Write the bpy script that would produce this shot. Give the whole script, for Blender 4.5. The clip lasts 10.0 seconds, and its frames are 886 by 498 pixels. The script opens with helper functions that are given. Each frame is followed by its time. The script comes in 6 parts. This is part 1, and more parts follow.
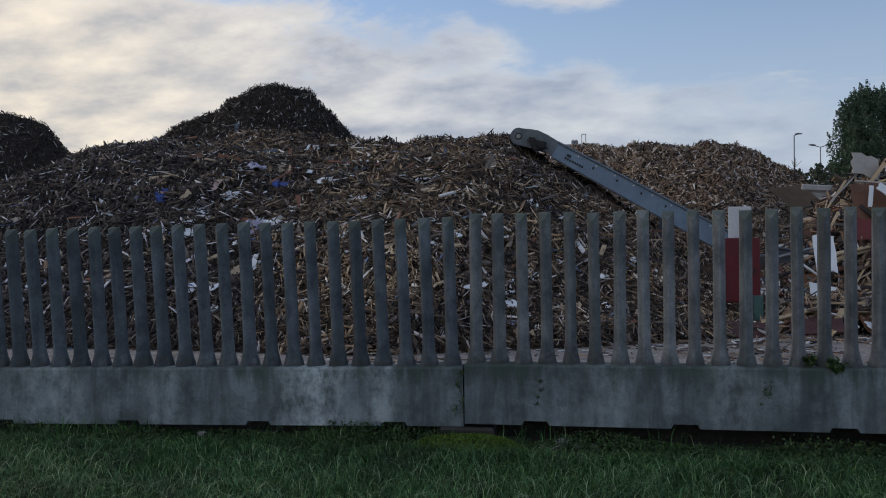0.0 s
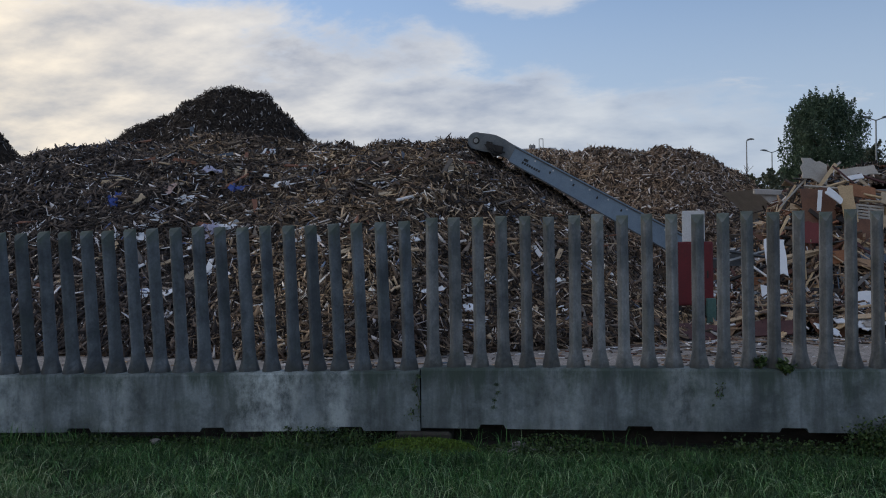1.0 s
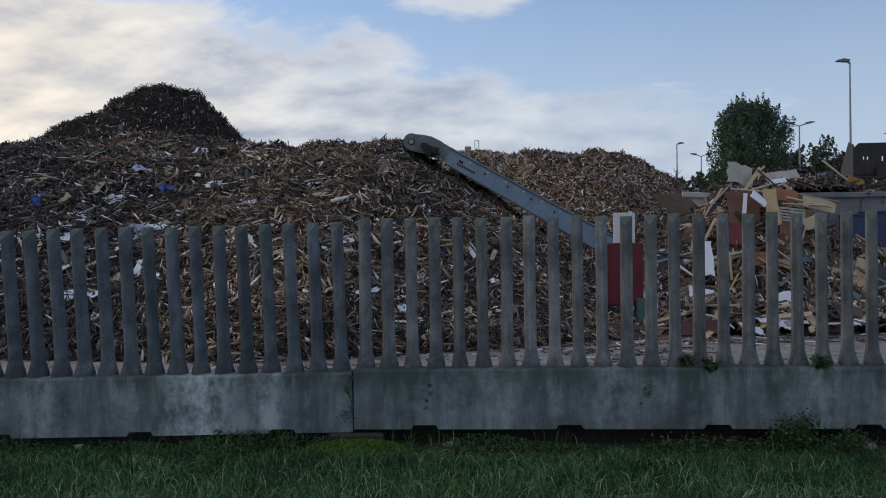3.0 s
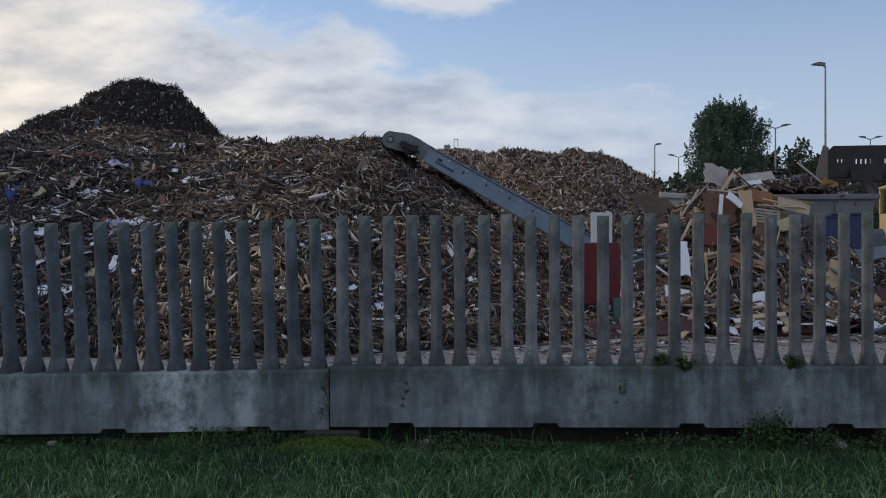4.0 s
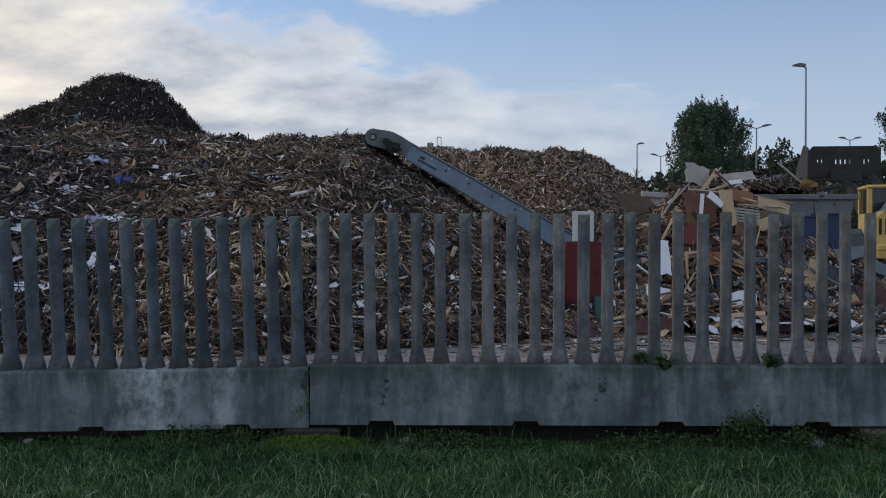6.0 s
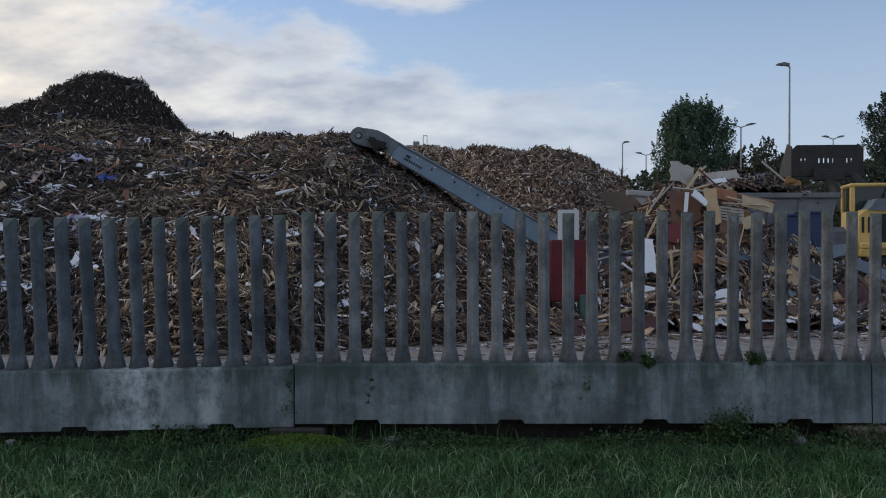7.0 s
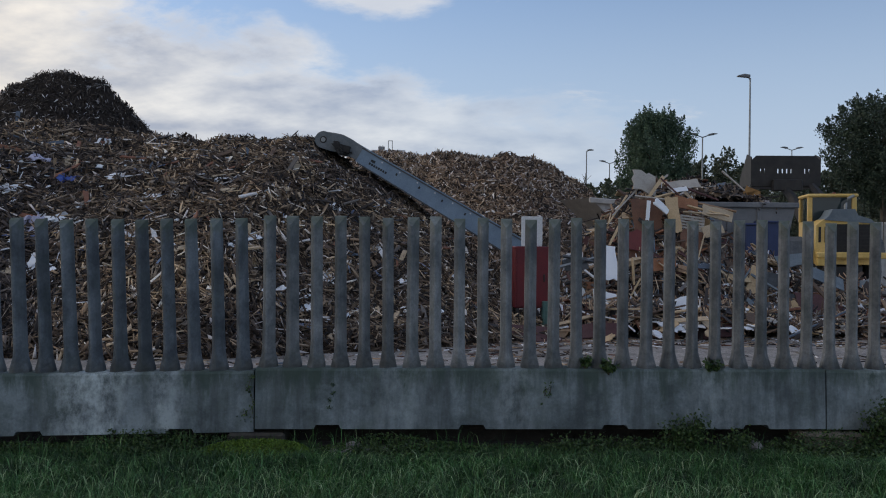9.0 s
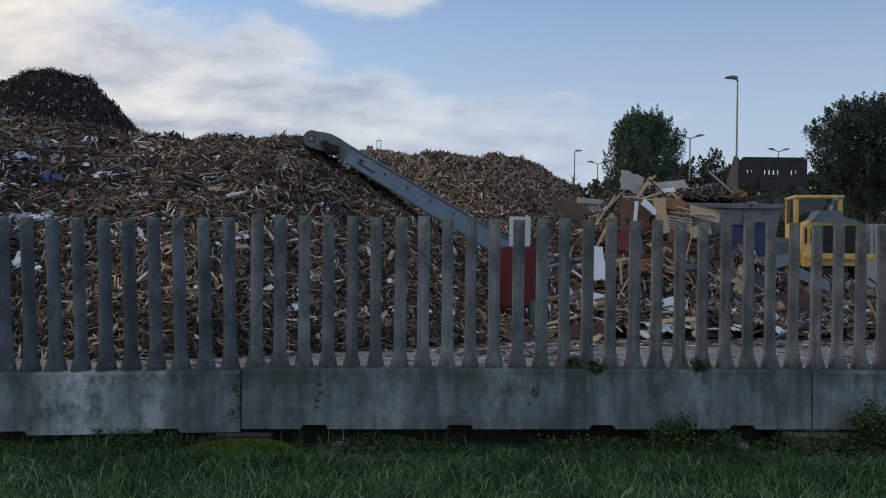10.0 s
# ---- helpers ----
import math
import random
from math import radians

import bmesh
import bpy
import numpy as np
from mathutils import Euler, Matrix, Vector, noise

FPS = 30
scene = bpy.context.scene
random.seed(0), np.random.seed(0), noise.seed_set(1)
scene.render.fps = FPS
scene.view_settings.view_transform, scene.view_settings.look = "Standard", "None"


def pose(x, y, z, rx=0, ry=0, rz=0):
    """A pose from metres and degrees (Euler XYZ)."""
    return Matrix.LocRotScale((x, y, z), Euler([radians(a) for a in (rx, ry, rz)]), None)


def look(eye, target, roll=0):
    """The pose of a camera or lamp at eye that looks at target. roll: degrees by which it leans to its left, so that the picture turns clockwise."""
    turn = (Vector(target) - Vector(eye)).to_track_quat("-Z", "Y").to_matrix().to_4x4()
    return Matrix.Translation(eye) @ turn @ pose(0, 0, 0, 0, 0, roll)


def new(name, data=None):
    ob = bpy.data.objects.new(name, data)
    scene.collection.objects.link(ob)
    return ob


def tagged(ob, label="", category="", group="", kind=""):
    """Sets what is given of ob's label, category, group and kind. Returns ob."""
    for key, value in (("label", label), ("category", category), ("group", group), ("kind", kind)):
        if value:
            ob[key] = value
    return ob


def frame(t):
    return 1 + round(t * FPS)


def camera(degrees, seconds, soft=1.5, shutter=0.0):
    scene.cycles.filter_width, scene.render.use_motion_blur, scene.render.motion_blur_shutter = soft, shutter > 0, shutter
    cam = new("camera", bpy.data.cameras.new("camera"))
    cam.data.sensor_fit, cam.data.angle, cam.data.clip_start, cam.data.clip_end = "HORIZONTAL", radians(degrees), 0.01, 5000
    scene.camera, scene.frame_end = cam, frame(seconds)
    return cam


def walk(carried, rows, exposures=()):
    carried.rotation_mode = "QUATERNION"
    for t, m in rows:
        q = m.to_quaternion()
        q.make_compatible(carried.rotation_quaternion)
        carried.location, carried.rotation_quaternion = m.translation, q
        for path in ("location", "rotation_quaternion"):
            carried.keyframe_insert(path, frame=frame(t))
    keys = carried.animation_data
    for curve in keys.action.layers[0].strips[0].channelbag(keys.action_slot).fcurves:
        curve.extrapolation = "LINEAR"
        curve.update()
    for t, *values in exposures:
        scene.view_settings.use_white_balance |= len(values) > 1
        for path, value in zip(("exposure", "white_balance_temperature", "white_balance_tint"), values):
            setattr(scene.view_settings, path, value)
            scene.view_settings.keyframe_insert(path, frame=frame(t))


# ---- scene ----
cam = camera(53.6, 10.0, soft=1.05)
PATH = [
    (0, (1.201, -7.572, 1.77), (0.845, -5.604, 1.746), -0.8),
    (0.5, (1.216, -7.573, 1.771), (0.906, -5.597, 1.751), -0.9),
    (1, (1.222, -7.575, 1.77), (0.959, -5.593, 1.754), -0.9),
    (1.5, (1.232, -7.571, 1.766), (1.01, -5.583, 1.753), -1.0),
    (2, (1.235, -7.58, 1.773), (1.048, -5.588, 1.761), -1.1),
    (2.5, (1.248, -7.578, 1.771), (1.096, -5.584, 1.758), -1.0),
    (4, (1.261, -7.589, 1.766), (1.191, -5.59, 1.746), -0.3),
    (4.5, (1.269, -7.589, 1.771), (1.211, -5.59, 1.753), -0.1),
    (5, (1.269, -7.581, 1.769), (1.216, -5.582, 1.748), 0.0),
    (5.5, (1.273, -7.578, 1.764), (1.227, -5.578, 1.741), -0.0),
    (7, (1.29, -7.584, 1.767), (1.29, -5.585, 1.739), -0.1),
    (7.5, (1.302, -7.579, 1.766), (1.309, -5.579, 1.737), -0.1),
    (8, (1.322, -7.58, 1.767), (1.346, -5.58, 1.743), -0.1),
    (8.5, (1.31, -7.584, 1.772), (1.366, -5.585, 1.753), 0.2),
    (9, (1.302, -7.589, 1.764), (1.383, -5.591, 1.749), 0.5),
    (9.5, (1.289, -7.581, 1.763), (1.389, -5.583, 1.749), 0.7),
    (10, (1.303, -7.581, 1.764), (1.411, -5.584, 1.749), 0.7),
]
walk(cam, [(t, look(eye, target, roll)) for t, eye, target, roll in PATH],
     exposures=[(0.0, -0.15), (1.0, -0.1), (2.2, 0.0), (10.0, 0.0)])

# ---- world, sun, exposure ----
scene.view_settings.exposure = 0.0
SUN_EL, SUN_AZ = 24.0, -62.0          # degrees; azimuth from +y towards +x

world = bpy.data.worlds.new("sky")
scene.world = world
world.use_nodes = True
wt = world.node_tree
wt.nodes.clear()


def wnode(kind, **kw):
    n = wt.nodes.new(kind)
    for k, v in kw.items():
        if k == "op":
            n.operation = v
        elif k == "blend":
            n.blend_type = v
    return n


def build_sky():
    L = wt.links.new
    out = wnode("ShaderNodeOutputWorld")
    bg = wnode("ShaderNodeBackground")
    bg.inputs["Strength"].default_value = 0.1
    sky = wnode("ShaderNodeTexSky")
    sky.sky_type = "NISHITA"
    sky.sun_disc = False
    sky.sun_elevation = radians(SUN_EL)
    sky.sun_rotation = radians(SUN_AZ)
    sky.air_density, sky.dust_density, sky.ozone_density = 1.2, 0.6, 2.5
    tc = wnode("ShaderNodeTexCoord")
    sep = wnode("ShaderNodeSeparateXYZ")
    L(tc.outputs["Generated"], sep.inputs[0])
    # cloud layer: direction projected on a high plane
    den = wnode("ShaderNodeMath", op="MAXIMUM")
    den.inputs[1].default_value = 0.0
    L(sep.outputs["Z"], den.inputs[0])
    add = wnode("ShaderNodeMath", op="ADD")
    add.inputs[1].default_value = 0.30
    L(den.outputs[0], add.inputs[0])
    dv = wnode("ShaderNodeVectorMath", op="DIVIDE")
    com = wnode("ShaderNodeCombineXYZ")
    for k in "XYZ":
        L(add.outputs[0], com.inputs[k])
    L(tc.outputs["Generated"], dv.inputs[0])
    L(com.outputs[0], dv.inputs[1])
    mp = wnode("ShaderNodeMapping")
    mp.inputs["Rotation"].default_value = (0, 0, radians(24))
    mp.inputs["Scale"].default_value = (1.3, 1.55, 0.0)
    mp.inputs["Location"].default_value = (3.1, 1.4, 0)
    L(dv.outputs[0], mp.inputs["Vector"])
    n1 = wnode("ShaderNodeTexNoise")
    n1.inputs["Scale"].default_value = 1.6
    n1.inputs["Detail"].default_value = 9.0
    n1.inputs["Roughness"].default_value = 0.63
    n1.inputs["Distortion"].default_value = 0.25
    L(mp.outputs[0], n1.inputs["Vector"])
    # a bank of cloud, its upper edge rising towards -x, thinning out towards +x
    ex = wnode("ShaderNodeMath", op="MULTIPLY_ADD")
    ex.inputs[1].default_value = -0.24
    ex.inputs[2].default_value = 0.176
    L(sep.outputs["X"], ex.inputs[0])
    ed = wnode("ShaderNodeMath", op="SUBTRACT")
    L(ex.outputs[0], ed.inputs[0])
    L(sep.outputs["Z"], ed.inputs[1])
    nz = wnode("ShaderNodeMath", op="MULTIPLY_ADD")
    nz.inputs[1].default_value = 0.30
    nz.inputs[2].default_value = -0.14
    L(n1.outputs["Fac"], nz.inputs[0])
    s = wnode("ShaderNodeMath", op="ADD")
    L(ed.outputs[0], s.inputs[0])
    L(nz.outputs[0], s.inputs[1])
    bank = wnode("ShaderNodeMapRange")
    bank.interpolation_type = "SMOOTHSTEP"
    bank.inputs["From Min"].default_value = -0.012
    bank.inputs["From Max"].default_value = 0.045
    L(s.outputs[0], bank.inputs["Value"])
    thin = wnode("ShaderNodeMapRange")
    thin.interpolation_type = "SMOOTHSTEP"
    thin.inputs["From Min"].default_value = -0.25
    thin.inputs["From Max"].default_value = 0.34
    thin.inputs["To Min"].default_value = 0.9
    thin.inputs["To Max"].default_value = 0.26
    L(sep.outputs["X"], thin.inputs["Value"])
    bk = wnode("ShaderNodeMath", op="MULTIPLY")
    L(bank.outputs[0], bk.inputs[0])
    L(thin.outputs[0], bk.inputs[1])
    # loose high clouds elsewhere
    hi = wnode("ShaderNodeMapRange")
    hi.interpolation_type = "SMOOTHSTEP"
    hi.inputs["From Min"].default_value = 0.58
    hi.inputs["From Max"].default_value = 0.72
    hi.inputs["To Max"].default_value = 0.85
    # unseen even cloud cover overhead and behind, added to brighten and neutralise ground light
    up = wnode("ShaderNodeMapRange")
    up.interpolation_type = "SMOOTHSTEP"
    up.inputs["From Min"].default_value = 0.30
    up.inputs["From Max"].default_value = 0.55
    up.inputs["To Max"].default_value = 0.13
    L(sep.outputs["Z"], up.inputs["Value"])
    back = wnode("ShaderNodeMapRange")
    back.interpolation_type = "SMOOTHSTEP"
    back.inputs["From Min"].default_value = 0.5
    back.inputs["From Max"].default_value = -0.2
    back.inputs["To Max"].default_value = 0.12
    L(sep.outputs["Y"], back.inputs["Value"])
    more = wnode("ShaderNodeMath", op="MAXIMUM")
    L(up.outputs[0], more.inputs[0])
    L(back.outputs[0], more.inputs[1])
    both = wnode("ShaderNodeMath", op="ADD")
    L(n1.outputs["Fac"], both.inputs[0])
    L(more.outputs[0], both.inputs[1])
    L(both.outputs[0], hi.inputs["Value"])
    # one small fair-weather cloud above the bank
    off = wnode("ShaderNodeVectorMath", op="SUBTRACT")
    off.inputs[1].default_value = (-0.042, 0.96, 0.276)
    L(tc.outputs["Generated"], off.inputs[0])
    squash = wnode("ShaderNodeVectorMath", op="MULTIPLY")
    squash.inputs[1].default_value = (13.0, 0.0, 38.0)
    L(off.outputs[0], squash.inputs[0])
    far = wnode("ShaderNodeVectorMath", op="LENGTH")
    L(squash.outputs[0], far.inputs[0])
    frayed = wnode("ShaderNodeMath", op="MULTIPLY_ADD")
    frayed.inputs[1].default_value = -4.6
    L(n1.outputs["Fac"], frayed.inputs[0])
    L(far.outputs["Value"], frayed.inputs[2])
    puff = wnode("ShaderNodeMapRange")
    puff.interpolation_type = "SMOOTHSTEP"
    puff.inputs["From Min"].default_value = -1.15
    puff.inputs["From Max"].default_value = -2.0
    puff.inputs["To Max"].default_value = 0.8
    L(frayed.outputs[0], puff.inputs["Value"])
    hp = wnode("ShaderNodeMath", op="MAXIMUM")
    L(hi.outputs[0], hp.inputs[0])
    L(puff.outputs[0], hp.inputs[1])
    ramp = wnode("ShaderNodeMath", op="MAXIMUM")
    L(bk.outputs[0], ramp.inputs[0])
    L(hp.outputs[0], ramp.inputs[1])
    # cloud body: bright thin rims, greyer thick cores
    n2 = wnode("ShaderNodeTexNoise")
    n2.inputs["Scale"].default_value = 3.1
    n2.inputs["Detail"].default_value = 8.0
    n2.inputs["Roughness"].default_value = 0.55
    L(mp.outputs[0], n2.inputs["Vector"])
    cr = wnode("ShaderNodeValToRGB")
    cr.color_ramp.elements[0].position = 0.34
    cr.color_ramp.elements[0].color = (3.7, 4.15, 5.2, 1)
    cr.color_ramp.elements[1].position = 0.66
    cr.color_ramp.elements[1].color = (8.0, 8.0, 8.0, 1)
    L(n2.outputs["Fac"], cr.inputs[0])
    # warmer and brighter towards the hidden sun
    wm = wnode("ShaderNodeMapRange")
    wm.interpolation_type = "SMOOTHSTEP"
    wm.inputs["From Min"].default_value = -0.16
    wm.inputs["From Max"].default_value = -0.62
    L(sep.outputs["X"], wm.inputs["Value"])
    warm = wnode("ShaderNodeMix", blend="MULTIPLY")
    warm.data_type = "RGBA"
    warm.inputs["B"].default_value = (1.5, 1.3, 1.02, 1)
    L(wm.outputs[0], warm.inputs["Factor"])
    # sunlit white rim along the bank's upper edge
    rim = wnode("ShaderNodeMapRange")
    rim.interpolation_type = "SMOOTHSTEP"
    rim.inputs["From Min"].default_value = 0.062
    rim.inputs["From Max"].default_value = 0.004
    rim.inputs["To Max"].default_value = 0.75
    L(s.outputs[0], rim.inputs["Value"])
    lit = wnode("ShaderNodeMix")
    lit.data_type = "RGBA"
    lit.inputs["B"].default_value = (7.6, 7.7, 8.0, 1)
    L(rim.outputs[0], lit.inputs["Factor"])
    L(cr.outputs["Color"], lit.inputs["A"])
    L(lit.outputs["Result"], warm.inputs["A"])
    mix = wnode("ShaderNodeMix")
    mix.data_type = "RGBA"
    L(ramp.outputs[0], mix.inputs["Factor"])
    hz = wnode("ShaderNodeMapRange")
    hz.interpolation_type = "SMOOTHSTEP"
    hz.inputs["From Min"].default_value = 0.0
    hz.inputs["From Max"].default_value = 0.42
    hz.inputs["To Min"].default_value = 0.92
    hz.inputs["To Max"].default_value = 0.0
    L(sep.outputs["Z"], hz.inputs["Value"])
    haze = wnode("ShaderNodeMix")
    haze.data_type = "RGBA"
    haze.inputs["B"].default_value = (4.9, 5.9, 7.5, 1)
    L(hz.outputs[0], haze.inputs["Factor"])
    tint = wnode("ShaderNodeMix", blend="MULTIPLY")
    tint.data_type = "RGBA"
    tint.inputs["Factor"].default_value = 1.0
    tint.inputs["B"].default_value = (0.93, 1.04, 1.27, 1)
    L(sky.outputs[0], tint.inputs["A"])
    L(tint.outputs["Result"], haze.inputs["A"])
    L(haze.outputs["Result"], mix.inputs["A"])
    L(warm.outputs["Result"], mix.inputs["B"])
    L(mix.outputs["Result"], bg.inputs["Color"])
    L(bg.outputs[0], out.inputs["Surface"])


build_sky()

sun = new("sun", bpy.data.lights.new("sun", "SUN"))
sun.data.energy, sun.data.angle, sun.data.color = 0.6, radians(14), (1.0, 0.86, 0.68)
sd = Vector((math.sin(radians(SUN_AZ)) * math.cos(radians(SUN_EL)), math.cos(radians(SUN_AZ)) * math.cos(radians(SUN_EL)), math.sin(radians(SUN_EL))))
sun.matrix_world = look(sd * 100, (0, 0, 0))


# ---- materials ----
def mat_new(name, rough=0.8, metal=0.0):
    m = bpy.data.materials.new(name)
    m.use_nodes = True
    b = m.node_tree.nodes["Principled BSDF"]
    b.inputs["Roughness"].default_value = rough
    b.inputs["Metallic"].default_value = metal
    return m, m.node_tree, b


def nd(t, kind, **ins):
    n = t.nodes.new(kind)
    for k, v in ins.items():
        n.inputs[k.replace("_", " ")].default_value = v
    return n


def noise_ramp(t, vec, scale, stops, detail=6.0, rough=0.6, stretch=None):
    if stretch:
        mp = nd(t, "ShaderNodeMapping", Scale=stretch)
        t.links.new(vec, mp.inputs["Vector"])
        vec = mp.outputs[0]
    n = nd(t, "ShaderNodeTexNoise", Scale=scale, Detail=detail, Roughness=rough)
    t.links.new(vec, n.inputs["Vector"])
    r = t.nodes.new("ShaderNodeValToRGB")
    while len(r.color_ramp.elements) < len(stops):
        r.color_ramp.elements.new(0.5)
    for e, (p, c) in zip(r.color_ramp.elements, stops):
        e.position, e.color = p, (*c, 1)
    t.links.new(n.outputs["Fac"], r.inputs[0])
    return n, r


def mixc(t, a, b, fac, blend="MIX"):
    m = t.nodes.new("ShaderNodeMix")
    m.data_type, m.blend_type = "RGBA", blend
    for s, v in (("Factor", fac), ("A", a), ("B", b)):
        if isinstance(v, (int, float)):
            m.inputs[s].default_value = v
        elif isinstance(v, tuple):
            m.inputs[s].default_value = (*v, 1)
        else:
            t.links.new(v, m.inputs[s])
    return m.outputs["Result"]


def bump(t, b, height, strength=0.3, dist=0.01):
    n = nd(t, "ShaderNodeBump", Strength=strength, Distance=dist)
    t.links.new(height, n.inputs["Height"])
    t.links.new(n.outputs[0], b.inputs["Normal"])


def g(v):
    return (v, v, v)


def m_concrete(name, base, dark, green, streaky, bloom=0.0, tops=False):
    m, t, b = mat_new(name, 0.85)
    geo = t.nodes.new("ShaderNodeNewGeometry").outputs["Position"]
    n1, r1 = noise_ramp(t, geo, 2.6, [(0.38, dark), (0.60, base)], 9, 0.7)
    n2, r2 = noise_ramp(t, geo, 45, [(0.3, g(0.78)), (0.7, g(1.12))], 4)
    c = mixc(t, r1.outputs["Color"], r2.outputs["Color"], 0.8, "MULTIPLY")
    # rain streaks run down the face
    n3, r3 = noise_ramp(t, geo, 5.0, [(0.42, g(0.0)), (0.62, g(1.0))], 5, 0.6, (1.6, 1.6, 0.16))
    c = mixc(t, c, tuple(x * 0.45 for x in dark), mixc(t, g(0), r3.outputs["Color"], streaky))
    # algae
    n4, r4 = noise_ramp(t, geo, 3.4, [(0.5, g(0.0)), (0.7, g(1.0))], 8, 0.7)
    c = mixc(t, c, green, mixc(t, g(0), r4.outputs["Color"], 0.55))
    if bloom:
        # green algae runs down from the upper edge
        sz = t.nodes.new("ShaderNodeSeparateXYZ")
        t.links.new(geo, sz.inputs[0])
        nr = nd(t, "ShaderNodeTexNoise", Scale=4.0, Detail=9.0, Roughness=0.68)
        mp = nd(t, "ShaderNodeMapping", Scale=(1.6, 1.6, 0.25))
        t.links.new(geo, mp.inputs["Vector"])
        t.links.new(mp.outputs[0], nr.inputs["Vector"])
        ru = t.nodes.new("ShaderNodeMath")
        ru.operation = "MULTIPLY_ADD"
        ru.inputs[1].default_value = 1.1
        t.links.new(nr.outputs["Fac"], ru.inputs[0])
        t.links.new(sz.outputs["Z"], ru.inputs[2])
        ra = t.nodes.new("ShaderNodeMapRange")
        ra.inputs["From Min"].default_value = 1.04
        ra.inputs["From Max"].default_value = 1.22
        ra.inputs["To Max"].default_value = 0.85
        t.links.new(ru.outputs[0], ra.inputs["Value"])
        c = mixc(t, c, (0.048, 0.075, 0.062), ra.outputs[0])
        # lime blooms: centre along the fence, half width, strength
        sx = t.nodes.new("ShaderNodeSeparateXYZ")
        nw, rw = noise_ramp(t, geo, 3.2, [(0.3, g(0.25)), (0.58, g(1.0))], 5)
        t.links.new(geo, sx.inputs[0])
        total = None
        for cx, hw, st in ((-1.35, 0.55, 1.15), (-0.75, 0.26, 0.75), (-2.75, 0.4, 0.45), (-3.9, 0.6, 0.6), (1.25, 0.4, 0.35), (2.25, 0.35, 0.45), (4.0, 0.4, 0.4), (5.5, 0.4, 0.5)):
            d = t.nodes.new("ShaderNodeMath")
            d.operation = "SUBTRACT"
            d.inputs[1].default_value = cx
            t.links.new(sx.outputs["X"], d.inputs[0])
            a = t.nodes.new("ShaderNodeMath")
            a.operation = "ABSOLUTE"
            t.links.new(d.outputs[0], a.inputs[0])
            m2 = t.nodes.new("ShaderNodeMapRange")
            m2.interpolation_type = "SMOOTHSTEP"
            m2.inputs["From Min"].default_value = hw
            m2.inputs["From Max"].default_value = 0.0
            m2.inputs["To Max"].default_value = st
            t.links.new(a.outputs[0], m2.inputs["Value"])
            if total is None:
                total = m2.outputs[0]
            else:
                p = t.nodes.new("ShaderNodeMath")
                p.operation = "MAXIMUM"
                t.links.new(total, p.inputs[0])
                t.links.new(m2.outputs[0], p.inputs[1])
                total = p.outputs[0]
        n6, r6 = noise_ramp(t, geo, 6.0, [(0.40, g(0.05)), (0.62, g(1.0))], 9, 0.72, (1.3, 1.3, 0.9))
        f = mixc(t, r6.outputs["Color"], rw.outputs["Color"], 0.6, "MULTIPLY")
        f = mixc(t, f, total, 1.0, "MULTIPLY")
        c = mixc(t, c, (0.52, 0.6, 0.63), mixc(t, g(0), f, bloom))
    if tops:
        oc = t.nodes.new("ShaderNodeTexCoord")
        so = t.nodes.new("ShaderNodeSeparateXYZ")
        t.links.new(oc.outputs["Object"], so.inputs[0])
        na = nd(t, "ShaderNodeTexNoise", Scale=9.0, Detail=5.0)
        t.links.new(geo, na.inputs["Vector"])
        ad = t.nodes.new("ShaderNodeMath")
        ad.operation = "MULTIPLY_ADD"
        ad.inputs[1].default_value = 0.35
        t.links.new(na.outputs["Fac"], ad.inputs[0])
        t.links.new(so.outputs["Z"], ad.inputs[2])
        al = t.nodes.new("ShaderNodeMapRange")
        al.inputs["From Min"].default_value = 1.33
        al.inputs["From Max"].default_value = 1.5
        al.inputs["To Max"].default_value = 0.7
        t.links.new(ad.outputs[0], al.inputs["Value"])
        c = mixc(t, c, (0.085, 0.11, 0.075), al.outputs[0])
        # the foot is darker, its upper edge broken by noise
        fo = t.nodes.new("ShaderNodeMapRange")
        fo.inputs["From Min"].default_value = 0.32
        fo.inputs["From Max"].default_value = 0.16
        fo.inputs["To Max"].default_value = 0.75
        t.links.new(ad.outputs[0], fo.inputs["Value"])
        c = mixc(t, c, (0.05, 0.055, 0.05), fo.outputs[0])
        rr = t.nodes.new("ShaderNodeMapRange")
        rr.inputs["To Min"].default_value = 0.8
        rr.inputs["To Max"].default_value = 1.1
        t.links.new(t.nodes.new("ShaderNodeObjectInfo").outputs["Random"], rr.inputs["Value"])
        c = mixc(t, c, rr.outputs[0], 1.0, "MULTIPLY")
    t.links.new(c, b.inputs["Base Color"])
    bump(t, b, n2.outputs["Fac"], 0.35, 0.006)
    return m


def m_noise(name, a, c, scale=6, rough=0.8, metal=0.0, bmp=0.2, detail=6, fine=40, dist=0.01, grit=(0.8, 1.15)):
    m, t, b = mat_new(name, rough, metal)
    geo = t.nodes.new("ShaderNodeNewGeometry").outputs["Position"]
    n1, r1 = noise_ramp(t, geo, scale, [(0.32, a), (0.68, c)], detail)
    n2, r2 = noise_ramp(t, geo, fine, [(0.3, g(grit[0])), (0.7, g(grit[1]))], 3)
    t.links.new(mixc(t, r1.outputs["Color"], r2.outputs["Color"], 0.8, "MULTIPLY"), b.inputs["Base Color"])
    if bmp:
        bump(t, b, n2.outputs["Fac"], bmp, dist)
    return m


